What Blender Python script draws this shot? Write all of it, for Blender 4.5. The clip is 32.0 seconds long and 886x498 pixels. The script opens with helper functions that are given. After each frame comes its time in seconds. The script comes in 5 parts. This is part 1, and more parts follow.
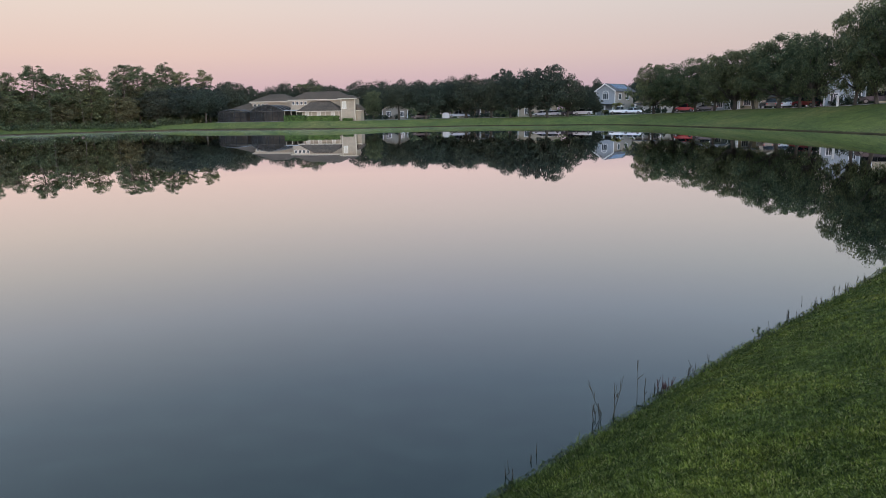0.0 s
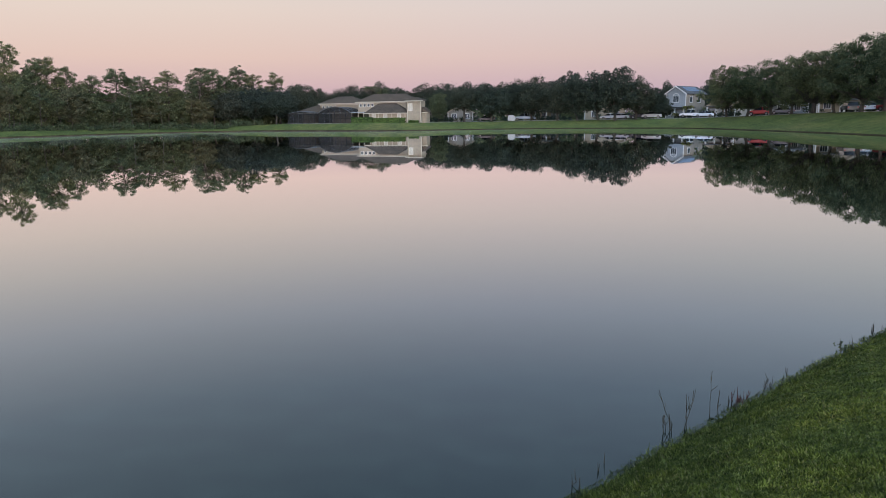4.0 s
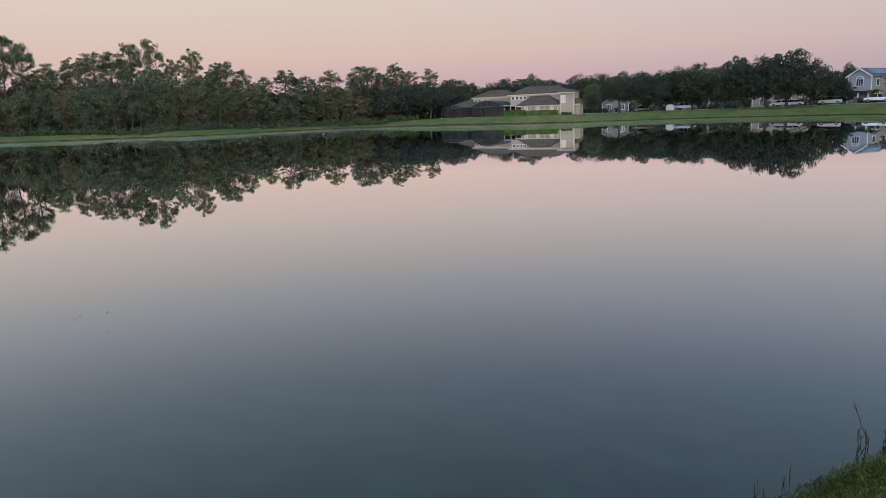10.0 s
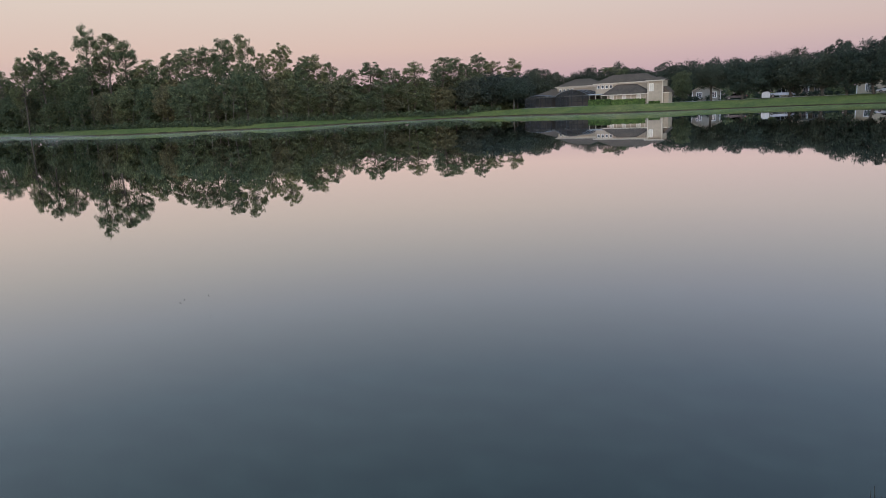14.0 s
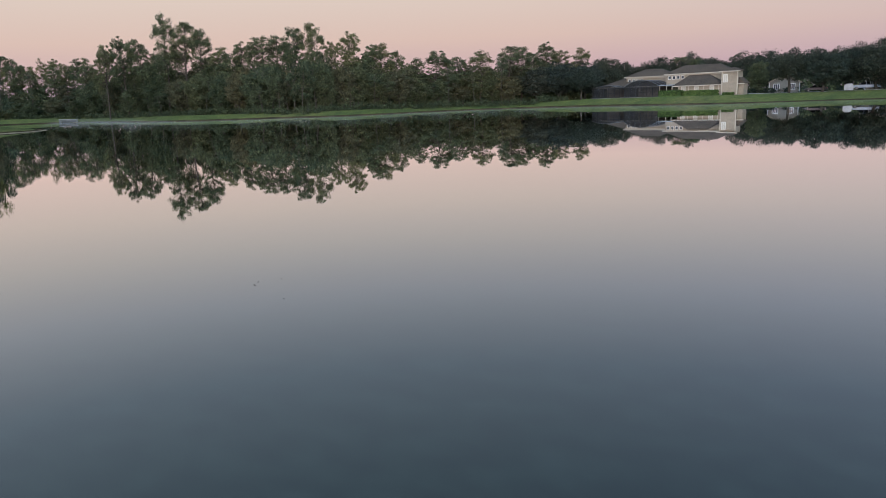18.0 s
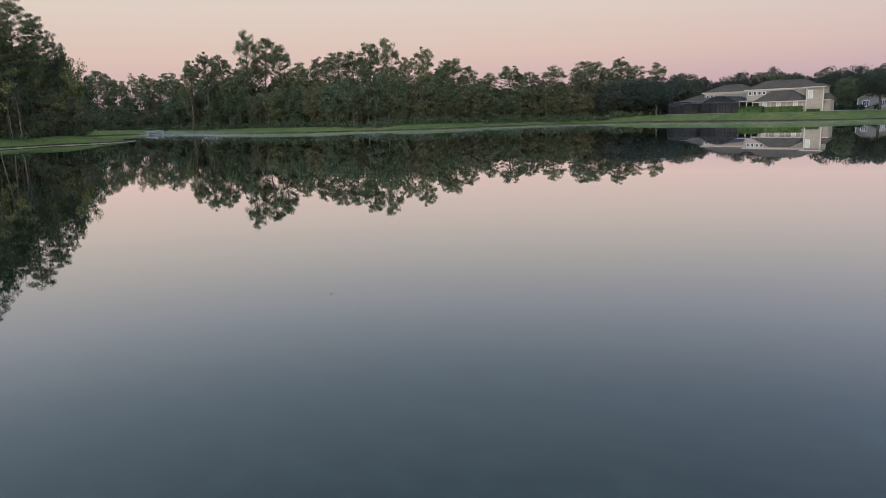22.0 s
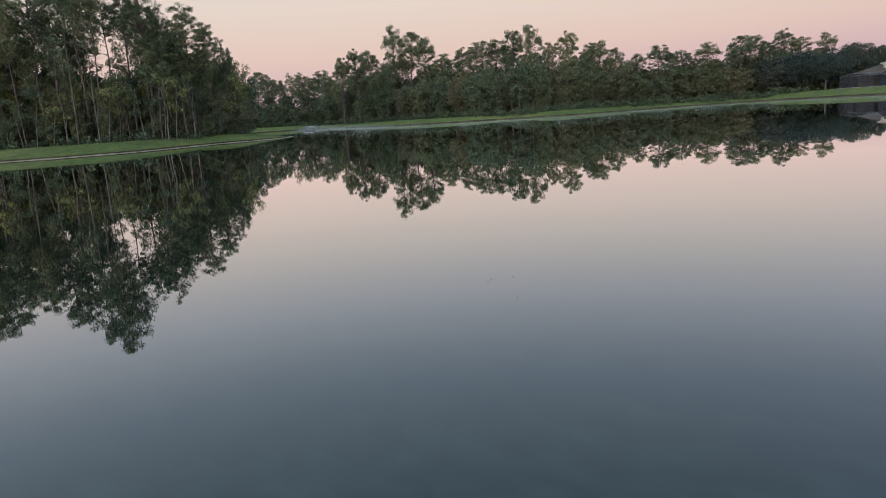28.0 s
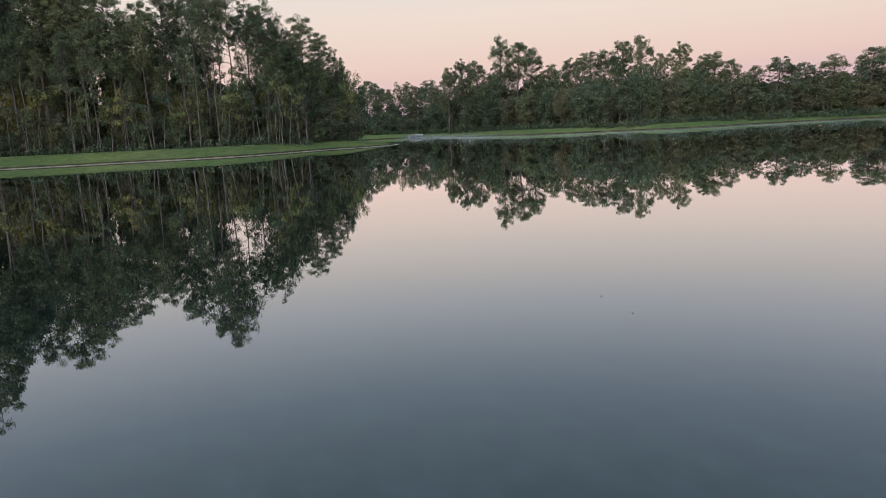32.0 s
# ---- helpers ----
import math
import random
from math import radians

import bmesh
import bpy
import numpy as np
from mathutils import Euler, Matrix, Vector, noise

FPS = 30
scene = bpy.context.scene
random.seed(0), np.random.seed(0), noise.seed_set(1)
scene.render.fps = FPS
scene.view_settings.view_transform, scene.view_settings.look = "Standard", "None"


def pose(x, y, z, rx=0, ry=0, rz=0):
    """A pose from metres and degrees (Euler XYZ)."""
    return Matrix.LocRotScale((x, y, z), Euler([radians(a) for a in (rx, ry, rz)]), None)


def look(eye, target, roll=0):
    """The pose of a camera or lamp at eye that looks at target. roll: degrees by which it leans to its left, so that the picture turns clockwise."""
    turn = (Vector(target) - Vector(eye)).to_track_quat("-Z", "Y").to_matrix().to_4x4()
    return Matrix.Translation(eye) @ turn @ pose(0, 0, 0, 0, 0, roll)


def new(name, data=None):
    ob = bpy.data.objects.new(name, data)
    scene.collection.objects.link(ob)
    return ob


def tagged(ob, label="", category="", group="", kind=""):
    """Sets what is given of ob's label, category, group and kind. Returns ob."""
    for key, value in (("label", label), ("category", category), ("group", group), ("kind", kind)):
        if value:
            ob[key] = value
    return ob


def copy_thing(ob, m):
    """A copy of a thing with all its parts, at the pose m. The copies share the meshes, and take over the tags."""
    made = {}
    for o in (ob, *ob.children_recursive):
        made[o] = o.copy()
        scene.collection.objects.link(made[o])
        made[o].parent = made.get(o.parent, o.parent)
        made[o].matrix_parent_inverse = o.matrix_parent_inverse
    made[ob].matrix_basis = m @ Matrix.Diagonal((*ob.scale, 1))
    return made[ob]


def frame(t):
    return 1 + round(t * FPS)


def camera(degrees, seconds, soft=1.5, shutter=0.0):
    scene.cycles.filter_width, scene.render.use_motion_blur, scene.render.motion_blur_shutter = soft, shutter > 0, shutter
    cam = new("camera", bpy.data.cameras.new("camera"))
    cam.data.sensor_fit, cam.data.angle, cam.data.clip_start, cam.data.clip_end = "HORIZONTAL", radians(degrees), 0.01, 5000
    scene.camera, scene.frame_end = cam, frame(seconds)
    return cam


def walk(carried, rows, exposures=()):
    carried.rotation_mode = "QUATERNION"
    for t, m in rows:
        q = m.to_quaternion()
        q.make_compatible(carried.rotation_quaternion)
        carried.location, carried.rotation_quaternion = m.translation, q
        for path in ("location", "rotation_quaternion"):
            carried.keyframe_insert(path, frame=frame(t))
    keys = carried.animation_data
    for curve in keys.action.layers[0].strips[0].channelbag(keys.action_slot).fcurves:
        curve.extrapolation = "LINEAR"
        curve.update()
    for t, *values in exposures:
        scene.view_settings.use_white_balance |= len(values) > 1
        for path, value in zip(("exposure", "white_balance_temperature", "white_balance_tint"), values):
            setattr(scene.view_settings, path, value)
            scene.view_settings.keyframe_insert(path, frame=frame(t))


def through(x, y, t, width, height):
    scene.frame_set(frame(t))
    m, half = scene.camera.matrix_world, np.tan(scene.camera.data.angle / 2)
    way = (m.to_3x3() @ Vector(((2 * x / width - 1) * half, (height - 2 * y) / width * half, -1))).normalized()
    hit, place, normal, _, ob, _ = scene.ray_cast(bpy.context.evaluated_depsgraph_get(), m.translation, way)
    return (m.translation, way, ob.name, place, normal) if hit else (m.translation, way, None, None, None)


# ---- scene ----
# ---- the camera and its walk ----
cam = camera(63.62, 32.0, 0.65)
EYE = 2.9
# seconds, x, y, turn to the left, tilt up, lean
ROWS = [
    (0.0, 0.000, 0.000, 0.00, -10.74, -0.93),
    (0.5, -0.003, 0.007, 0.29, -10.75, -0.97),
    (1.0, -0.008, 0.013, 0.76, -10.71, -0.99),
    (1.5, -0.014, 0.018, 1.38, -10.58, -0.90),
    (2.0, -0.021, 0.022, 2.15, -10.53, -0.87),
    (2.5, -0.029, 0.025, 2.98, -10.54, -0.88),
    (3.0, -0.039, 0.027, 3.74, -10.54, -0.85),
    (3.5, -0.049, 0.028, 4.45, -10.49, -0.73),
    (5.5, -0.099, 0.024, 7.33, -10.55, -1.36),
    (6.0, -0.113, 0.022, 8.42, -10.54, -1.73),
    (6.5, -0.128, 0.019, 9.49, -10.46, -1.95),
    (7.0, -0.143, 0.015, 10.64, -10.38, -2.16),
    (7.5, -0.158, 0.011, 11.83, -10.40, -2.36),
    (8.0, -0.174, 0.007, 12.93, -10.48, -2.64),
    (8.5, -0.190, 0.002, 13.97, -10.54, -2.77),
    (9.0, -0.206, -0.003, 14.98, -10.59, -2.57),
    (9.5, -0.222, -0.008, 16.10, -10.65, -2.19),
    (10.0, -0.239, -0.013, 17.23, -10.75, -2.00),
    (10.5, -0.255, -0.019, 18.16, -10.91, -2.08),
    (11.0, -0.271, -0.025, 18.81, -11.08, -2.19),
    (11.5, -0.288, -0.031, 19.50, -11.27, -2.39),
    (12.0, -0.304, -0.037, 20.44, -11.34, -2.46),
    (12.5, -0.320, -0.044, 21.49, -11.30, -2.46),
    (13.0, -0.336, -0.050, 22.41, -11.27, -2.43),
    (13.5, -0.352, -0.057, 23.16, -11.25, -2.49),
    (14.0, -0.368, -0.063, 23.84, -11.24, -2.54),
    (14.5, -0.384, -0.070, 24.47, -11.34, -2.57),
    (16.5, -0.444, -0.097, 26.84, -11.55, -2.26),
    (17.0, -0.458, -0.104, 27.51, -11.57, -2.07),
    (17.5, -0.473, -0.111, 28.15, -11.71, -1.96),
    (18.0, -0.487, -0.119, 28.87, -11.87, -2.00),
    (18.5, -0.501, -0.126, 29.65, -11.85, -2.09),
    (19.0, -0.515, -0.133, 30.27, -11.68, -2.01),
    (19.5, -0.528, -0.141, 31.01, -11.39, -1.92),
    (20.0, -0.542, -0.149, 31.78, -11.06, -1.77),
    (20.5, -0.555, -0.157, 32.37, -10.80, -1.68),
    (21.0, -0.568, -0.165, 32.89, -10.65, -1.56),
    (21.5, -0.582, -0.173, 33.51, -10.59, -1.57),
    (22.0, -0.595, -0.182, 34.36, -10.57, -1.62),
    (22.5, -0.608, -0.190, 35.19, -10.57, -1.67),
    (23.0, -0.622, -0.200, 35.84, -10.61, -1.87),
    (23.5, -0.635, -0.209, 36.45, -10.68, -2.26),
    (24.0, -0.649, -0.219, 37.04, -10.83, -2.75),
    (24.5, -0.663, -0.230, 37.47, -11.06, -3.17),
    (26.5, -0.722, -0.277, 41.58, -11.58, -4.08),
    (27.0, -0.738, -0.290, 43.23, -11.43, -4.24),
    (27.5, -0.755, -0.305, 44.70, -11.22, -4.23),
    (28.0, -0.772, -0.320, 46.03, -10.96, -3.99),
    (28.5, -0.790, -0.336, 47.46, -10.71, -3.74),
    (29.0, -0.810, -0.353, 48.72, -10.63, -3.48),
    (29.5, -0.830, -0.371, 49.78, -10.59, -3.27),
    (30.0, -0.851, -0.390, 50.78, -10.55, -3.07),
    (30.5, -0.873, -0.410, 51.78, -10.48, -3.03),
    (31.0, -0.896, -0.432, 52.78, -10.32, -2.96),
    (31.5, -0.921, -0.455, 53.63, -9.99, -2.97),
    (32.0, -0.948, -0.479, 53.96, -9.71, -2.98),
]
walk(cam, [(t, pose(x, y, EYE, 0, 0, turn) @ pose(0, 0, 0, 90 + tilt) @ pose(0, 0, 0, 0, 0, lean)) for t, x, y, turn, tilt, lean in ROWS],
     [(0.0, -0.01), (3.0, -0.02), (6.0, -0.15), (10.0, -0.20), (19.0, -0.18), (24.0, -0.13), (28.0, -0.06), (30.0, -0.03), (31.0, 0.05), (32.0, 0.06)])

# ---- sky and light: dawn, the sun still low behind the camera ----
SUN_BACK = radians(160.0)
world = bpy.data.worlds.new("dawn_sky")
scene.world = world
world.use_nodes = True
wt = world.node_tree
wt.nodes.clear()


def wnode(kind, operation=""):
    n = wt.nodes.new(kind)
    if operation:
        n.operation = operation
    return n


def srgb(r, g, b):
    def f(c):
        c /= 255.0
        return c / 12.92 if c <= 0.04045 else ((c + 0.055) / 1.055) ** 2.4
    return (f(r), f(g), f(b), 1.0)


w_out = wnode("ShaderNodeOutputWorld")
w_add = wnode("ShaderNodeAddShader")
w_grad = wnode("ShaderNodeBackground")
w_sky = wnode("ShaderNodeBackground")
w_tex = wnode("ShaderNodeTexSky")
w_tex.sky_type, w_tex.sun_disc, w_tex.sun_elevation, w_tex.sun_rotation, w_tex.dust_density = "NISHITA", False, radians(2.0), SUN_BACK, 2.0
w_sky.inputs["Strength"].default_value = 0.02
wt.links.new(w_tex.outputs[0], w_sky.inputs["Color"])
w_co = wnode("ShaderNodeTexCoord")
w_sep = wnode("ShaderNodeSeparateXYZ")
w_asin = wnode("ShaderNodeMath", operation="ARCSINE")
w_scale = wnode("ShaderNodeMath", operation="MULTIPLY")
w_scale.inputs[1].default_value = 2.0 / math.pi
w_ramp = wnode("ShaderNodeValToRGB")
wt.links.new(w_co.outputs["Generated"], w_sep.inputs[0])
wt.links.new(w_sep.outputs["Z"], w_asin.inputs[0])
wt.links.new(w_asin.outputs[0], w_scale.inputs[0])
wt.links.new(w_scale.outputs[0], w_ramp.inputs[0])
# degrees above the horizon and the colour of the sky there
SKY = [(0.0, (194, 164, 186)), (2.0, (209, 179, 186)), (4.5, (225, 197, 189)), (8.0, (228, 210, 201)), (11.0, (221, 213, 209)),
       (15.0, (205, 209, 219)), (21.0, (169, 187, 206)), (30.0, (146, 172, 194)), (60.0, (133, 158, 186)), (90.0, (122, 148, 182))]
els = w_ramp.color_ramp.elements
while len(els) < len(SKY):
    els.new(0.5)
for e, (deg, col) in zip(els, SKY):
    e.position, e.color = deg / 90.0, srgb(*col)
# the glow of the coming sunrise, behind the camera
w_dot = wnode("ShaderNodeVectorMath", "DOT_PRODUCT")
w_dot.inputs[1].default_value = (math.sin(SUN_BACK), math.cos(SUN_BACK), 0.25)
w_glow = wnode("ShaderNodeMapRange")
w_glow.inputs["From Min"].default_value, w_glow.inputs["From Max"].default_value = -0.25, 0.6
w_glow.inputs["To Min"].default_value, w_glow.inputs["To Max"].default_value = 1.0, 3.7
wt.links.new(w_co.outputs["Generated"], w_dot.inputs[0])
wt.links.new(w_dot.outputs["Value"], w_glow.inputs["Value"])
# the sky is a little brighter and more peach over the woods, dimmer and more mauve over the street
w_side = wnode("ShaderNodeVectorMath", "DOT_PRODUCT")
w_side.inputs[1].default_value = (math.sin(radians(-75)), math.cos(radians(-75)), 0.0)
w_tint = wnode("ShaderNodeValToRGB")
te = w_tint.color_ramp.elements
te.new(0.6), te.new(0.8)
for e, (at, col) in zip(te, [(0.37, (0.83, 0.92, 0.985)), (0.63, (0.95, 0.96, 1.015)), (0.79, (1.01, 1.0, 1.0)), (0.95, (1.035, 1.03, 1.015))]):
    e.position, e.color = at, (*col, 1)
w_half = wnode("ShaderNodeMath", "MULTIPLY_ADD")
w_half.inputs[1].default_value, w_half.inputs[2].default_value = 0.5, 0.5
w_mul = wnode("ShaderNodeMix")
w_mul.data_type, w_mul.blend_type = "RGBA", "MULTIPLY"
w_mul.inputs[0].default_value = 1.0
wt.links.new(w_co.outputs["Generated"], w_side.inputs[0])
wt.links.new(w_side.outputs["Value"], w_half.inputs[0])
wt.links.new(w_half.outputs[0], w_tint.inputs[0])
wt.links.new(w_ramp.outputs[0], w_mul.inputs[6])
wt.links.new(w_tint.outputs[0], w_mul.inputs[7])
wt.links.new(w_mul.outputs[2], w_grad.inputs["Color"])
wt.links.new(w_glow.outputs[0], w_grad.inputs["Strength"])
wt.links.new(w_grad.outputs[0], w_add.inputs[0])
wt.links.new(w_sky.outputs[0], w_add.inputs[1])
wt.links.new(w_add.outputs[0], w_out.inputs[0])

sun_data = bpy.data.lights.new("dawn_sun", "SUN")
sun_data.energy, sun_data.angle, sun_data.color = 1.75, radians(40), (1.0, 0.90, 0.80)
sun = new("dawn_sun", sun_data)
sun.matrix_basis = look((0, 0, 60), (-30 * math.sin(SUN_BACK), -30 * math.cos(SUN_BACK), 60 - 6.4))

# ---- materials ----


class Mat:
    """A node material with short hands for the nodes used below."""

    def __init__(self, name):
        self.m = bpy.data.materials.new(name)
        self.m.use_nodes = True
        self.t = self.m.node_tree
        self.b = self.t.nodes["Principled BSDF"]

    def node(self, kind, operation=""):
        n = self.t.nodes.new(kind)
        if operation:
            n.operation = operation
        return n

    def link(self, a, b):
        self.t.links.new(a, b)

    def noise(self, scale, detail=3.0, stretch=None, rough=0.55):
        n = self.node("ShaderNodeTexNoise")
        n.inputs["Scale"].default_value, n.inputs["Detail"].default_value, n.inputs["Roughness"].default_value = scale, detail, rough
        co = self.node("ShaderNodeTexCoord")
        if stretch:
            mp = self.node("ShaderNodeMapping")
            mp.inputs["Scale"].default_value = stretch
            self.link(co.outputs["Object"], mp.inputs[0])
            self.link(mp.outputs[0], n.inputs["Vector"])
        else:
            self.link(co.outputs["Object"], n.inputs["Vector"])
        return n.outputs["Fac"]

    def ramp(self, fac, stops):
        r = self.node("ShaderNodeValToRGB")
        e = r.color_ramp.elements
        while len(e) < len(stops):
            e.new(0.5)
        for el, (p, c) in zip(e, stops):
            el.position, el.color = p, (*c[:3], 1.0)
        self.link(fac, r.inputs[0])
        return r.outputs[0]

    def mix(self, fac, a, b, blend="MIX"):
        n = self.node("ShaderNodeMix")
        n.data_type, n.blend_type = "RGBA", blend
        for sock, v in ((n.inputs[0], fac), (n.inputs[6], a), (n.inputs[7], b)):
            if isinstance(v, (int, float)):
                sock.default_value = v
            elif isinstance(v, tuple):
                sock.default_value = (*v[:3], 1.0)
            else:
                self.link(v, sock)
        return n.outputs[2]

    def bump(self, height, strength=0.3, distance=0.02):
        n = self.node("ShaderNodeBump")
        n.inputs["Strength"].default_value, n.inputs["Distance"].default_value = strength, distance
        self.link(height, n.inputs["Height"])
        self.link(n.outputs[0], self.b.inputs["Normal"])

    def set(self, color=None, rough=0.8, metal=0.0, spec=0.3):
        if isinstance(color, tuple):
            self.b.inputs["Base Color"].default_value = (*color[:3], 1.0)
        elif color is not None:
            self.link(color, self.b.inputs["Base Color"])
        self.b.inputs["Roughness"].default_value, self.b.inputs["Metallic"].default_value = rough, metal
        self.b.inputs["Specular IOR Level"].default_value = spec
        return self.m


def plain(name, color, rough=0.7, metal=0.0, spec=0.4, grain=6.0, vary=0.18):
    """A surface of one colour with stains and grain of two sizes."""
    k = Mat(name)
    dark = tuple(c * (1 - vary) for c in color)
    lite = tuple(min(1.0, c * (1 + vary)) for c in color)
    a = k.ramp(k.noise(grain * 0.12, 4), [(0.35, dark), (0.65, lite)])
    b = k.ramp(k.noise(grain, 5), [(0.3, (0.82, 0.82, 0.82)), (0.7, (1, 1, 1))])
    k.bump(k.noise(grain * 4, 3), 0.15, 0.01)
    return k.set(k.mix(1.0, a, b, "MULTIPLY"), rough, metal, spec)


def leaf_material(name, stops, through=0.12):
    """Foliage: each leaf its own tone, each tree its own shade."""
    k = Mat(name)
    geo = k.node("ShaderNodeNewGeometry")
    info = k.node("ShaderNodeObjectInfo")
    c = k.ramp(geo.outputs["Random Per Island"], stops)
    tone = k.ramp(info.outputs["Random"], [(0.0, (0.72, 0.80, 0.78)), (0.35, (0.95, 1.0, 1.0)), (0.7, (1.08, 1.04, 0.98)), (1.0, (1.2, 1.1, 0.98))])
    c = k.mix(1.0, c, tone, "MULTIPLY")
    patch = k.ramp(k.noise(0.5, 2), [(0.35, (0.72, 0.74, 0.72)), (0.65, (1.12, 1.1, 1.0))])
    # noise puts lit clump tops and shaded gaps into the leaf colour
    clump_shade = k.ramp(k.noise(2.4, 2, rough=0.6), [(0.34, (0.46, 0.48, 0.48)), (0.52, (1.03, 1.03, 1.0)), (0.70, (1.5, 1.46, 1.35))])
    c = k.mix(1.0, k.mix(1.0, c, patch, "MULTIPLY"), clump_shade, "MULTIPLY")
    k.b.inputs["Transmission Weight"].default_value = 0.0
    m = k.set(c, 0.75, 0.0, 0.2)
    tr = k.node("ShaderNodeBsdfTranslucent")
    k.link(c, tr.inputs["Color"])
    mx = k.node("ShaderNodeMixShader")
    mx.inputs[0].default_value = through
    out = k.t.nodes["Material Output"]
    k.link(k.b.outputs[0], mx.inputs[1])
    k.link(tr.outputs[0], mx.inputs[2])
    k.link(mx.outputs[0], out.inputs["Surface"])
    return m


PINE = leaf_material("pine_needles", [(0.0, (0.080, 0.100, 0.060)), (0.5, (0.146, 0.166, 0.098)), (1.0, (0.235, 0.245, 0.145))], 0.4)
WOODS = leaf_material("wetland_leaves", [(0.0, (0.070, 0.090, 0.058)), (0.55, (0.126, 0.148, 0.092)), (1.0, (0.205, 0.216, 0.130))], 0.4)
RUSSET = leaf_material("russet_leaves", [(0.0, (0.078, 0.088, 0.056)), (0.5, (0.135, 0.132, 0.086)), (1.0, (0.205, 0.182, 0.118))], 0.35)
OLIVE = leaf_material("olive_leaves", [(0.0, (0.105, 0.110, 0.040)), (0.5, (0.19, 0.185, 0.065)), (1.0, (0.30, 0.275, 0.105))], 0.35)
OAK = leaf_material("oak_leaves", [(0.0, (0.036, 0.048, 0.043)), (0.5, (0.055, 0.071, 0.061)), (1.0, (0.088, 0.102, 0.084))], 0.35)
# greener oak leaves, brightened to put light on the near oaks into the colour
LIT_GREEN_OAK = leaf_material("lit_green_oak_leaves", [(0.0, (0.066, 0.084, 0.050)), (0.5, (0.108, 0.126, 0.074)), (1.0, (0.172, 0.184, 0.108))], 0.35)
# slightly darker, bluer copy of the oak leaves for a few trees
SLATE_OAK = leaf_material("slate_oak_leaves", [(0.0, (0.034, 0.044, 0.042)), (0.5, (0.054, 0.066, 0.060)), (1.0, (0.085, 0.096, 0.084))], 0.2)
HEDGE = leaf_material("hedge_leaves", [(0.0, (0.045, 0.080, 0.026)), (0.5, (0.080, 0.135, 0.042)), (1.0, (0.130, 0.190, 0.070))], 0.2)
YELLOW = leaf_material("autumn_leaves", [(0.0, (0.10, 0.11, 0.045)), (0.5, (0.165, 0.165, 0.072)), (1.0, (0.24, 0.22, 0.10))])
BARK = plain("pine_bark", (0.095, 0.072, 0.060), 0.9, grain=5.0, vary=0.35)
PALE_BARK = plain("pale_bark", (0.112, 0.094, 0.079), 0.9, grain=4.0, vary=0.3)
OAK_BARK = plain("oak_bark", (0.065, 0.056, 0.047), 0.9, grain=5.0, vary=0.3)
STUCCO = plain("beige_stucco", (0.325, 0.27, 0.21), 0.9, grain=2.0, vary=0.08)
CREAM = plain("cream_trim", (0.48, 0.42, 0.34), 0.8, grain=2.0, vary=0.06)
WHITE = plain("white_paint", (0.66, 0.66, 0.67), 0.6, grain=2.0, vary=0.06)
SIDING = plain("blue_grey_siding", (0.30, 0.325, 0.36), 0.8, grain=2.0, vary=0.08)
SCREEN_BAR = plain("bronze_aluminium", (0.03, 0.03, 0.032), 0.5, 0.6, vary=0.1)
SOIL = plain("bank_soil", (0.055, 0.042, 0.022), 0.95, spec=0.05, grain=3.0, vary=0.4)
TRIM = plain("window_trim", (0.66, 0.62, 0.56), 0.7, grain=2.0, vary=0.06)
BLIND = plain("window_blind", (0.50, 0.46, 0.40), 0.6, grain=2.0, vary=0.06)
SAND = plain("pale_sand", (0.22, 0.175, 0.115), 0.95, grain=3.0, vary=0.25)
ASPHALT = plain("asphalt", (0.055, 0.055, 0.058), 0.9, grain=3.0, vary=0.15)
# a darker concrete for the weir's walls and the pool deck
DARK_CONCRETE = plain("dark_concrete", (0.20, 0.20, 0.19), 0.9, grain=2.0, vary=0.2)
CONCRETE = plain("concrete", (0.42, 0.41, 0.39), 0.9, grain=2.0, vary=0.12)
RUBBER = plain("tyre_rubber", (0.02, 0.02, 0.02), 0.8, vary=0.1)
CHROME = plain("wheel_metal", (0.22, 0.22, 0.23), 0.35, 0.8, vary=0.1)
GREIGE = plain("greige_stucco", (0.25, 0.225, 0.20), 0.9, grain=2.0, vary=0.08)
CANVAS = plain("tent_canvas", (0.46, 0.47, 0.50), 0.8, grain=3.0, vary=0.1)
SOLAR = plain("solar_glass", (0.10, 0.14, 0.22), 0.15, 0.2, 0.6, vary=0.1)
RUST = plain("rusty_stem", (0.10, 0.036, 0.030), 0.9, grain=20.0, vary=0.3)
STEM = plain("dry_stem", (0.060, 0.052, 0.038), 0.9, grain=20.0, vary=0.3)


def shingle_material(name, color):
    k = Mat(name)
    br = k.node("ShaderNodeTexBrick")
    co = k.node("ShaderNodeTexCoord")
    k.link(co.outputs["Object"], br.inputs["Vector"])
    br.inputs["Scale"].default_value = 2.2
    br.inputs["Color1"].default_value = (*[c * 0.85 for c in color], 1)
    br.inputs["Color2"].default_value = (*[c * 1.15 for c in color], 1)
    br.inputs["Mortar"].default_value = (*[c * 0.5 for c in color], 1)
    br.inputs["Mortar Size"].default_value = 0.03
    st = k.ramp(k.noise(0.35, 4), [(0.3, (0.75, 0.75, 0.75)), (0.7, (1.08, 1.05, 1.02))])
    k.bump(k.noise(14, 3), 0.3, 0.02)
    return k.set(k.mix(1.0, br.outputs["Color"], st, "MULTIPLY"), 0.95, 0, 0.1)


SHINGLE = shingle_material("brown_shingles", (0.112, 0.088, 0.070))
GREY_SHINGLE = shingle_material("grey_shingles", (0.11, 0.115, 0.125))


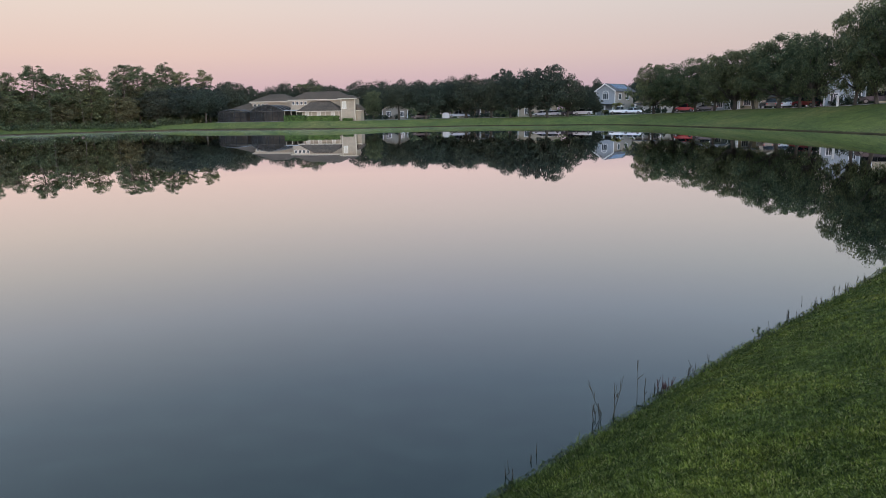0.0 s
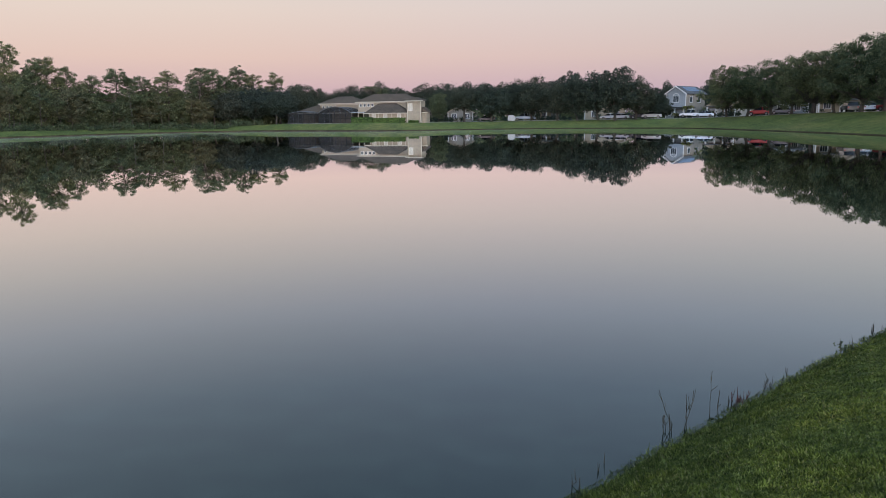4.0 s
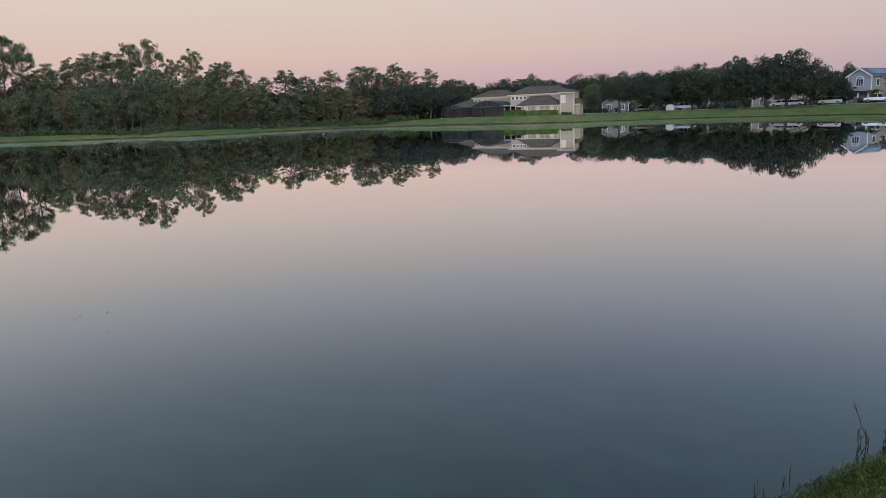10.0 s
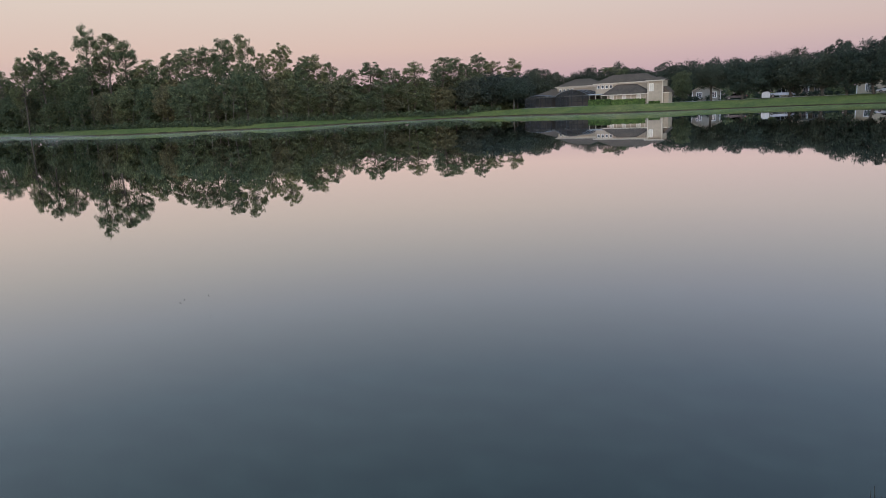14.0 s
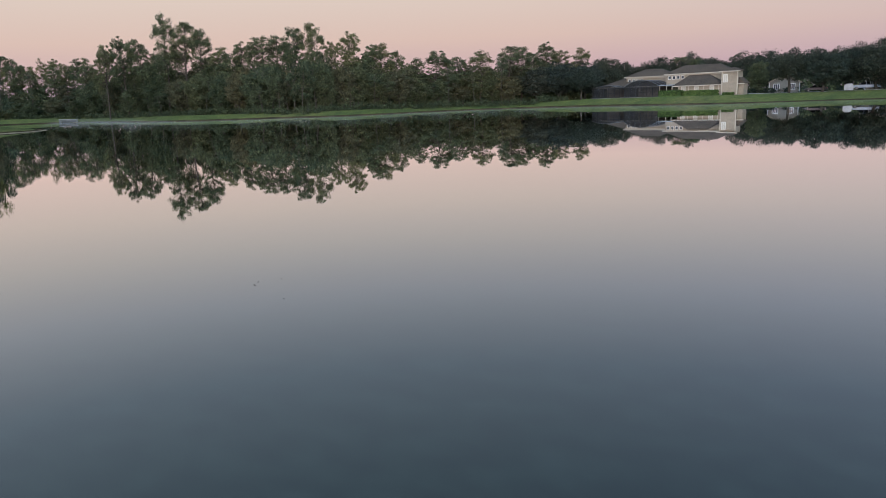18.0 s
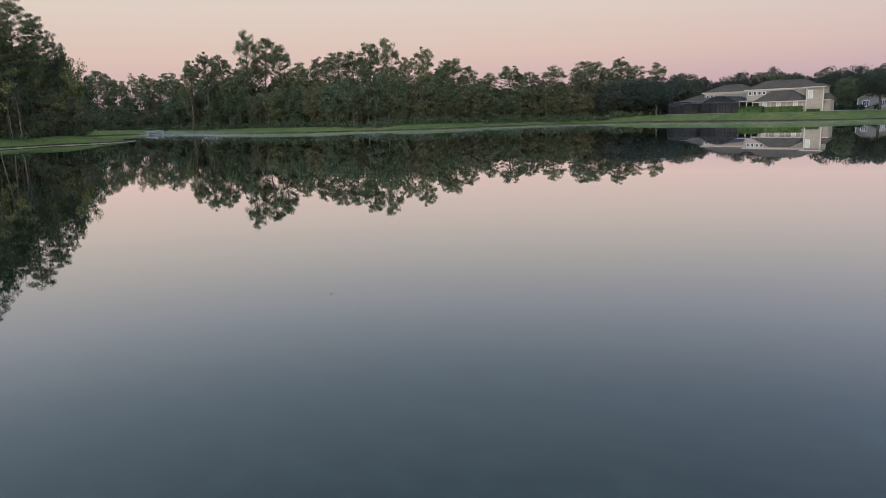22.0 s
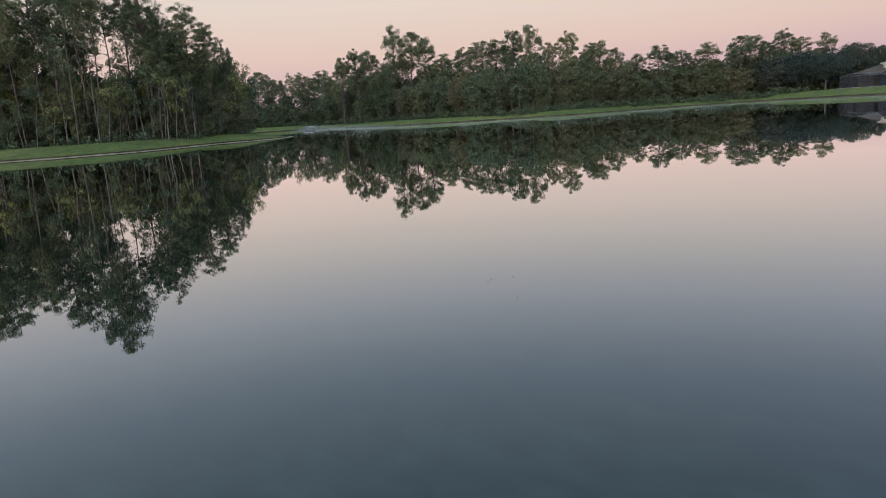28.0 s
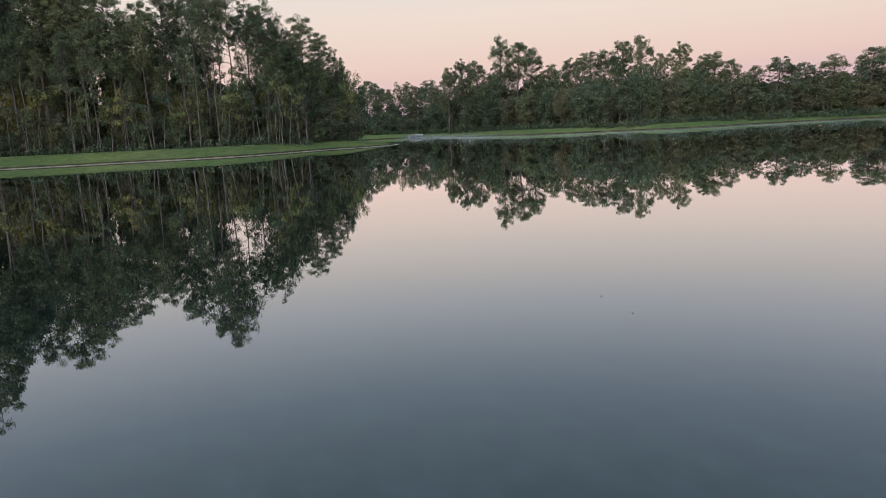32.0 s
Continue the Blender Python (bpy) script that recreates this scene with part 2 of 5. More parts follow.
def glass_material(name, color, rough=0.08):
    k = Mat(name)
    return k.set(k.ramp(k.noise(0.8, 2), [(0.3, color), (0.7, tuple(c * 1.5 for c in color))]), rough, 0, 0.7)


CAR_GLASS = plain("dark_car_glass", (0.012, 0.013, 0.015), 0.12, spec=0.25, vary=0.1)
PANE = glass_material("window_glass", (0.04, 0.05, 0.06))


def paint(name, color):
    k = Mat(name)
    k.b.inputs["Coat Weight"].default_value = 0.6
    k.b.inputs["Coat Roughness"].default_value = 0.08
    return k.set(k.ramp(k.noise(1.5, 3), [(0.3, tuple(c * 0.9 for c in color)), (0.7, color)]), 0.35, 0.0, 0.5)


def screen_material():
    """Insect mesh: dark threads, half open."""
    k = Mat("insect_screen")
    m = k.set((0.02, 0.022, 0.025), 0.7, 0, 0.2)
    clear = k.node("ShaderNodeBsdfTransparent")
    mx = k.node("ShaderNodeMixShader")
    k.link(k.ramp(k.noise(0.7, 2), [(0.3, (0.55, 0.55, 0.55)), (0.7, (0.7, 0.7, 0.7))]), mx.inputs[0])
    k.link(clear.outputs[0], mx.inputs[1])
    k.link(k.b.outputs[0], mx.inputs[2])
    k.link(mx.outputs[0], k.t.nodes["Material Output"].inputs["Surface"])
    return m


SCREEN = screen_material()


def lawn_material():
    k = Mat("lawn_grass")
    broad = k.ramp(k.noise(0.06, 5), [(0.3, (0.094, 0.128, 0.050)), (0.5, (0.122, 0.149, 0.062)), (0.72, (0.165, 0.165, 0.082))])
    mid = k.mix(1.0, k.ramp(k.noise(0.9, 6), [(0.3, (0.7, 0.74, 0.68)), (0.7, (1.2, 1.16, 1.0))]), k.ramp(k.noise(0.3, 5, (1.0, 0.35, 1.0)), [(0.35, (0.78, 0.82, 0.8)), (0.65, (1.18, 1.1, 0.95))]), "MULTIPLY")
    fine = k.ramp(k.noise(24, 4), [(0.32, (0.35, 0.38, 0.32)), (0.68, (1.45, 1.4, 1.3))])
    c = k.mix(1.0, k.mix(1.0, broad, mid, "MULTIPLY"), fine, "MULTIPLY")
    k.bump(k.noise(18, 5), 0.8, 0.05)
    return k.set(c, 0.95, 0, 0.1)


LAWN = lawn_material()


def blade_material(name, shade):
    """Coarse lawn blades: mixed greens in patches, some dead and straw-coloured."""
    k = Mat(name)
    geo = k.node("ShaderNodeNewGeometry")
    tones = [(0.0, (0.012, 0.017, 0.003)), (0.4, (0.058, 0.076, 0.009)), (0.75, (0.150, 0.168, 0.026)), (0.93, (0.27, 0.29, 0.085)), (1.0, (0.30, 0.23, 0.12))]
    c = k.ramp(geo.outputs["Random Per Island"], [(p, tuple(q * shade for q in t)) for p, t in tones])
    big = k.ramp(k.noise(0.9, 4), [(0.30, (0.55, 0.64, 0.68)), (0.5, (1.0, 1.0, 1.0)), (0.64, (1.4, 1.28, 1.1)), (0.74, (1.7, 1.2, 1.05))])
    small = k.ramp(k.noise(9.0, 3), [(0.35, (0.5, 0.53, 0.5)), (0.65, (1.25, 1.25, 1.25))])
    c = k.mix(1.0, k.mix(1.0, c, big, "MULTIPLY"), small, "MULTIPLY")
    m = k.set(c, 0.75, 0.0, 0.12)
    tr = k.node("ShaderNodeBsdfTranslucent")
    k.link(c, tr.inputs["Color"])
    mx = k.node("ShaderNodeMixShader")
    mx.inputs[0].default_value = 0.25
    k.link(k.b.outputs[0], mx.inputs[1])
    k.link(tr.outputs[0], mx.inputs[2])
    k.link(mx.outputs[0], k.t.nodes["Material Output"].inputs["Surface"])
    return m


BLADE = blade_material("grass_blades", 1.14)
# the same blade tones, multiplied darker
DARK_BLADE = blade_material("dark_grass_blades", 0.80)


def water_material():
    """Still pond water: a dark body under a mirror that grows with the slant of the view."""
    k = Mat("pond_water")
    # silt and drowned weeds show faintly through the shallows
    body = k.mix(1.0, k.ramp(k.noise(0.15, 4), [(0.3, (0.005, 0.011, 0.008)), (0.7, (0.009, 0.016, 0.012))]),
                 k.ramp(k.noise(1.6, 6, (1.0, 1.7, 1.0), 0.7), [(0.42, (0.55, 0.6, 0.6)), (0.56, (1.3, 1.2, 1.15)), (0.68, (2.2, 1.7, 1.8))]), "MULTIPLY")
    k.set(body, 0.6, 0, 0.0)
    gl = k.node("ShaderNodeBsdfGlossy")
    gl.inputs["Roughness"].default_value = 0.012
    gl.inputs["Color"].default_value = (0.97, 0.98, 1.0, 1)
    bp = k.node("ShaderNodeBump")
    bp.inputs["Distance"].default_value = 0.004
    k.link(k.ramp(k.noise(0.022, 2), [(0.42, (0.004, 0.004, 0.004)), (0.7, (0.09, 0.09, 0.09))]), bp.inputs["Strength"])
    k.link(k.noise(5.0, 3, (1.0, 1.0, 1.0)), bp.inputs["Height"])
    k.link(bp.outputs[0], gl.inputs["Normal"])
    fr = k.node("ShaderNodeFresnel")
    fr.inputs["IOR"].default_value = 1.33
    pw = k.node("ShaderNodeMath", "POWER")
    pw.inputs[1].default_value = 0.83
    k.link(fr.outputs[0], pw.inputs[0])
    gain = k.node("ShaderNodeMath", "MULTIPLY")
    gain.inputs[1].default_value, gain.use_clamp = 1.51, True
    k.link(pw.outputs[0], gain.inputs[0])
    mx = k.node("ShaderNodeMixShader")
    k.link(gain.outputs[0], mx.inputs[0])
    k.link(k.b.outputs[0], mx.inputs[1])
    k.link(gl.outputs[0], mx.inputs[2])
    k.link(mx.outputs[0], k.t.nodes["Material Output"].inputs["Surface"])
    return k.m


WATER = water_material()

# ---- small helpers for building ----


def mesh_of(name, verts, faces, material, smooth=False):
    """A mesh from arrays; faces all have the same number of corners, or are a list of lists."""
    me = bpy.data.meshes.new(name)
    if isinstance(faces, np.ndarray):
        verts = np.asarray(verts, np.float32)
        n, c = faces.shape
        me.vertices.add(len(verts))
        me.vertices.foreach_set("co", verts.ravel())
        me.loops.add(n * c)
        me.loops.foreach_set("vertex_index", faces.ravel().astype(np.int32))
        me.polygons.add(n)
        me.polygons.foreach_set("loop_start", np.arange(0, n * c, c, dtype=np.int32))
        me.polygons.foreach_set("loop_total", np.full(n, c, np.int32))
        me.update(calc_edges=True)
    else:
        me.from_pydata([tuple(v) for v in verts], [], faces)
        me.update()
    if smooth:
        me.polygons.foreach_set("use_smooth", np.ones(len(me.polygons), bool))
    me.materials.append(material)
    return me


def part(name, data, material, parent, label=""):
    """One mesh object under a thing or a part, from a bmesh or a mesh."""
    if isinstance(data, bmesh.types.BMesh):
        me = bpy.data.meshes.new(name)
        bmesh.ops.recalc_face_normals(data, faces=data.faces)
        data.to_mesh(me)
        data.free()
        me.materials.append(material)
        data = me
    ob = new(name, data)
    ob.parent = parent
    return tagged(ob, label)


def thing(name, label, category, group="", at=None):
    ob = tagged(new(name), label, category, group)
    ob.empty_display_size = 0.2
    if at is not None:
        ob.matrix_basis = at
    return ob


def box(x0, x1, y0, y1, z0, z1, bevel=0.0, bm=None):
    bm = bm or bmesh.new()
    m = Matrix.Translation(((x0 + x1) / 2, (y0 + y1) / 2, (z0 + z1) / 2)) @ Matrix.Diagonal((abs(x1 - x0), abs(y1 - y0), abs(z1 - z0), 1))
    made = bmesh.ops.create_cube(bm, size=1.0, matrix=m)
    if bevel:
        edges = list({e for v in made["verts"] for e in v.link_edges})
        bmesh.ops.bevel(bm, geom=edges, offset=bevel, segments=2, affect="EDGES", profile=0.6)
    return bm


def prism(points, y0, y1, bm=None):
    """A profile in x and z, drawn out along y."""
    bm = bm or bmesh.new()
    a = [bm.verts.new((x, y0, z)) for x, z in points]
    b = [bm.verts.new((x, y1, z)) for x, z in points]
    bm.faces.new(a)
    bm.faces.new(b[::-1])
    for i in range(len(points)):
        j = (i + 1) % len(points)
        bm.faces.new((a[i], b[i], b[j], a[j]))
    return bm


def tube(path, radii, sides=6):
    """Vertices and quads of a tapered tube along a path."""
    path = np.asarray(path, float)
    verts, faces = [], []
    for i, p in enumerate(path):
        d = path[min(i + 1, len(path) - 1)] - path[max(i - 1, 0)]
        d /= np.linalg.norm(d) + 1e-9
        u = np.cross(d, (0.3, 1.0, 0.2) if abs(d[1]) < 0.9 else (1.0, 0, 0))
        u /= np.linalg.norm(u) + 1e-9
        v = np.cross(d, u)
        for s in range(sides):
            a = 2 * math.pi * s / sides
            verts.append(p + radii[i] * (math.cos(a) * u + math.sin(a) * v))
    for i in range(len(path) - 1):
        for s in range(sides):
            t = (s + 1) % sides
            faces.append((i * sides + s, i * sides + t, (i + 1) * sides + t, (i + 1) * sides + s))
    return np.array(verts), np.array(faces)


def tubes(items, sides=6):
    vs, fs, n = [], [], 0
    for path, radii in items:
        v, f = tube(path, radii, sides)
        vs.append(v)
        fs.append(f + n)
        n += len(v)
    return np.concatenate(vs), np.concatenate(fs)


def on(az, d):
    """A place on the ground by its bearing in degrees to the right of straight ahead, and its distance."""
    return d * math.sin(radians(az)), d * math.cos(radians(az))


# ---- the pond's shore and the ground ----
SHORE = np.array([
    (-4.1, 0.3), (-1.55, 3.0), (0.36, 4.93), (2.2, 6.83), (4.0, 8.64), (6.7, 11.2), (8.3, 12.82), (14.1, 18.4), (24.0, 29.0), (36.0, 43.0),
    (44.0, 58.0), (46.2, 74.6), (45.6, 93.6), (44.2, 112.0), (41.6, 130.0), (39.0, 146.0), (33.0, 155.5), (20.0, 161.5), (6.0, 166.0), (-6.0, 163.5),
    (-16.0, 159.5), (-26.0, 159.0), (-38.0, 163.0), (-50.5, 168.5), (-64.0, 169.3), (-73.0, 165.6), (-83.5, 154.4), (-86.5, 146.9), (-88.9, 139.0), (-91.7, 132.4), (-95.5, 127.7), (-100.9, 125.5), (-107.9, 124.1),
    (-116.6, 118.2), (-127.8, 115.1), (-137.1, 115.1), (-149.3, 117.5), (-167.8, 122.8), (-183.8, 126.3), (-192.7, 123.7), (-198.0, 113.0), (-180.3, 97.5), (-153.9, 85.3), (-135.1, 78.0), (-126.2, 77.3), (-120.2, 75.6), (-116.3, 72.4), (-113.2, 68.8), (-112.3, 62.5), (-112.8, 57.2), (-110.7, 51.2), (-108.9, 45.3), (-108.2, 40.4),
    (-111.2, 32.9), (-116.1, 26.2), (-119.5, 19.1), (-124.4, 12.6), (-131.0, 0.0), (-128.0, -24.0), (-60.0, -46.0), (-22.0, -18.0)])


def smooth_loop(pts, sub):
    """A closed curve through the points."""
    n, out = len(pts), []
    for i in range(n):
        p0, p1, p2, p3 = pts[i - 1], pts[i], pts[(i + 1) % n], pts[(i + 2) % n]
        for k in range(sub):
            t = k / sub
            out.append(0.5 * (2 * p1 + (p2 - p0) * t + (2 * p0 - 5 * p1 + 4 * p2 - p3) * t * t + (3 * p1 - p0 - 3 * p2 + p3) * t ** 3))
    return np.array(out)


LOOP = smooth_loop(SHORE, 9)


def from_shore(x, y):
    """Metres from the water's edge, positive on land."""
    p = np.stack([np.atleast_1d(x), np.atleast_1d(y)], -1).astype(float)
    best, inside = np.full(len(p), 1e9), np.zeros(len(p), bool)
    for a, b in zip(LOOP, np.roll(LOOP, -1, 0)):
        d = b - a
        t = np.clip(((p - a) @ d) / (d @ d), 0, 1)
        best = np.minimum(best, ((p - a - t[:, None] * d) ** 2).sum(-1))
        cross = (a[1] > p[:, 1]) != (b[1] > p[:, 1])
        inside ^= cross & (p[:, 0] < (b[0] - a[0]) * (p[:, 1] - a[1]) / (b[1] - a[1] + 1e-12) + a[0])
    return np.where(inside, -1, 1) * np.sqrt(best)


BEARING = [-180, -90, -62, -57, -50, -36, -24, -17, -8, -4, 10, 14, 18.5, 22, 28.5, 31.5, 60, 120, 180]
BANK_TOP = [1.8, 1.75, 1.4, 1.25, 1.1, 1.08, 1.1, 1.58, 1.58, 1.5, 1.75, 1.95, 2.3, 2.75, 3.0, 3.3, 3.2, 2.4, 1.8]
BANK_RUN = [6, 9, 10, 9, 8, 7, 9, 7.5, 8, 14, 20, 18, 12, 12, 12, 12, 12, 8, 6]


def ground_z(x, y):
    """Height of the ground above the water."""
    x, y = np.atleast_1d(x).astype(float), np.atleast_1d(y).astype(float)
    s, r = from_shore(x, y), np.hypot(x, y)
    az = np.degrees(np.arctan2(x, y))
    top, run = np.interp(az, BEARING, BANK_TOP), np.interp(az, BEARING, BANK_RUN)
    near = np.clip((45 - r) / 25, 0, 1)
    east = np.clip((az + 14) / 10, 0, 1)
    lip = 0.05 + (0.20 - 0.09 * east) * (1 - near)
    k = np.clip(s / run, 0, 1)
    far_z = lip + (top - lip) * (0.35 * k + 0.65 * k * k * (3 - 2 * k))
    near_z = lip + 2.1 * (1 - np.exp(-np.maximum(s, 0) / 3.6))
    land = far_z * (1 - near) + near_z * near
    bed = lip - np.minimum(-s * 1.2, 0.35) - np.clip(-s * 0.06, 0, 1.2)
    return np.where(s >= 0, land, bed)


def gz(x, y):
    return float(ground_z(x, y)[0])


def build_ground():
    az = np.radians(np.r_[np.arange(-96, 42, 0.45), np.arange(42, 264, 2.0)])
    rad = np.r_[np.linspace(0.5, 2.0, 6), np.arange(2.3, 20, 0.3), np.geomspace(20, 70, 40), np.arange(70.9, 240, 1.2), np.geomspace(242, 4600, 30)]
    a, r = np.meshgrid(az, rad, indexing="ij")
    x, y = (r * np.sin(a)).ravel(), (r * np.cos(a)).ravel()
    rng = np.random.default_rng(5)
    z = ground_z(x, y) + (rng.normal(0, 0.002, len(x)) - 0.012) * ((r.ravel() < 24) & (r.ravel() > 1.6))
    na, nr = len(az), len(rad)
    i, j = np.meshgrid(np.arange(na), np.arange(nr - 1), indexing="ij")
    i2 = (i + 1) % na
    faces = np.stack([i * nr + j, i * nr + j + 1, i2 * nr + j + 1, i2 * nr + j], -1).reshape(-1, 4)
    verts = np.stack([x, y, z], -1)
    verts = np.concatenate([verts, [(0.0, 0.0, gz(0.0, 0.0))]])
    k = np.arange(0, na - 1, 2)
    cap = np.stack([np.full(len(k), len(verts) - 1), k * nr, (k + 1) * nr, ((k + 2) % na) * nr], -1)
    faces = np.concatenate([faces, cap])
    ob = new("ground", mesh_of("ground", verts, faces, LAWN, True))
    tagged(ob, "mown green lawn banks sloping down to the pond", "ground", kind="structure")


build_ground()

bm = bmesh.new()
bmesh.ops.create_grid(bm, x_segments=1, y_segments=1, size=0.5, matrix=Matrix.Translation((-55, 62, 0)) @ Matrix.Diagonal((340, 340, 1, 1)))
me = bpy.data.meshes.new("water")
bm.to_mesh(me)
bm.free()
me.materials.append(WATER)
tagged(new("water", me), "still pond water mirroring the pink dawn sky", "pond", kind="structure")


def build_edge():
    """The raw cut edge of soil round the pond, uneven, with pale sand at its foot on the wooded bank."""
    fine = smooth_loop(SHORE, 60)
    d = np.roll(fine, -1, 0) - np.roll(fine, 1, 0)
    nrm = np.stack([d[:, 1], -d[:, 0]], -1)
    nrm /= np.linalg.norm(nrm, axis=1, keepdims=True)
    test = from_shore(*(fine + 0.5 * nrm).T)
    nrm *= np.where(test > 0, 1, -1)[:, None]
    rng = np.random.default_rng(8)
    n = len(fine)
    far = np.clip((np.hypot(*fine.T) - 20) / 25, 0, 1)
    jit = np.convolve(np.r_[rng.normal(0, 1, n + 4)], np.ones(5) / 5, "valid")[:n] * 0.5
    prof = [(-0.9, -0.12, 0.10), (-0.8, 0.03, 0.2), (-0.72, 0.11, 0.25), (-0.6, 0.18, 0.15), (0.2, 0.265, 0.05)]
    # the edge is lower and grassier along the far woods and the street
    low = np.interp(np.degrees(np.arctan2(*fine.T)), [-64, -58, -26, -20, -14, -4], [1.0, 0.8, 0.8, 1.0, 1.0, 0.5])
    rows = []
    for off, z, amp in prof:
        k = 0.05 + 0.95 * far
        o = off * k + jit * amp * k
        h = np.where(z > 0, (z + 0.05 * jit) * (0.12 + 0.88 * far) * low, z)
        rows.append(np.c_[fine + nrm * o[:, None], h])
    v = np.stack(rows, 1).reshape(-1, 3)
    m = len(prof)
    i, j = np.meshgrid(np.arange(n), np.arange(m - 1), indexing="ij")
    i2 = (i + 1) % n
    f = np.stack([i * m + j, i2 * m + j, i2 * m + j + 1, i * m + j + 1], -1).reshape(-1, 4)
    tagged(new("bank_edge", mesh_of("bank_edge", v, f, SOIL, True)), "eroded dark soil edge of the pond bank", "bank edge", kind="structure")
    west = (fine[:, 0] < -95) & (fine[:, 1] < 88) & (fine[:, 1] > -25)
    idx = np.where(west)[0]
    p, q = fine[idx], nrm[idx]
    jj = jit[idx]
    v = np.concatenate([np.c_[p - q * (1.3 + 0.4 * jj)[:, None], np.full(len(p), -0.03)], np.c_[p - q * 1.15, 0.045 + 0.03 * jj], np.c_[p - q * 0.72, 0.085 + 0.03 * jj]])
    c = len(p)
    k = np.arange(c - 1)
    f = np.concatenate([np.stack([k, k + 1, k + 1 + c, k + c], -1), np.stack([k + c, k + 1 + c, k + 1 + 2 * c, k + 2 * c], -1)])
    tagged(new("sand_edge", mesh_of("sand_edge", v, f, SAND, True)), "pale sand strip at the foot of the wooded bank", "sand", kind="structure")


build_edge()

# ---- trees ----


def leaf_clumps(rng, centres, size, lift=0.35, slim=1.0):
    """A pointed leaf spray at each centre, turned at random."""
    n = len(centres)
    nor = rng.normal(0, 1, (n, 3))
    nor[:, 2] += lift
    nor /= np.linalg.norm(nor, axis=1, keepdims=True)
    tan = np.cross(nor, rng.normal(0, 1, (n, 3)))
    tan /= np.linalg.norm(tan, axis=1, keepdims=True) + 1e-9
    bit = np.cross(nor, tan)
    l = (size * rng.uniform(0.6, 1.4, n))[:, None]
    w = l * rng.uniform(0.6, 1.0, n)[:, None] * slim
    v = np.stack([centres - tan * l * 0.75 - bit * w * 0.9, centres - tan * l * 0.4 + bit * w + nor * w * 0.3, centres + tan * l], 1)
    return v.reshape(-1, 3), np.arange(3 * n).reshape(n, 3)


def cloud(rng, blobs, per, shell=0.5):
    """Points in ellipsoids (centre, radii), thicker towards the outside."""
    out = []
    for c, r in blobs:
        d = rng.normal(0, 1, (per, 3))
        d /= np.linalg.norm(d, axis=1, keepdims=True)
        k = shell + (1 - shell) * rng.random((per, 1)) ** 0.6
        k *= rng.uniform(0.75, 1.15, (per, 1))
        out.append(np.asarray(c) + d * k * np.asarray(r))
    return np.concatenate(out)


def wobble(rng, a, b, n, amp):
    """A bent path from a to b."""
    t = np.linspace(0, 1, n)[:, None]
    p = np.asarray(a) * (1 - t) + np.asarray(b) * t
    p[1:-1] += rng.normal(0, amp, (n - 2, 3))
    return p


def make_tree(name, label, category, trunk, crown, bark, leaf, size, rng, group="", sides=6, lift=0.35, core=None, slim=1.0):
    ob = thing(name, label, category, group)
    v, f = tubes(trunk[:1], sides)
    if len(trunk) > 1:
        v2, f2 = tubes(trunk[1:], 3)
        v, f = np.concatenate([v, v2]), np.concatenate([f, f2 + len(v)])
    part("trunk", mesh_of("trunk", v, f, bark, True), bark, ob)
    v, f = leaf_clumps(rng, crown, size, lift, slim)
    if core is not None:
        v2, f2 = leaf_clumps(rng, core, size * 2.0, lift)
        v, f = np.concatenate([v, v2]), np.concatenate([f, f2 + len(v)])
    part("crown", mesh_of("crown", v, f, leaf), leaf, ob)
    return ob


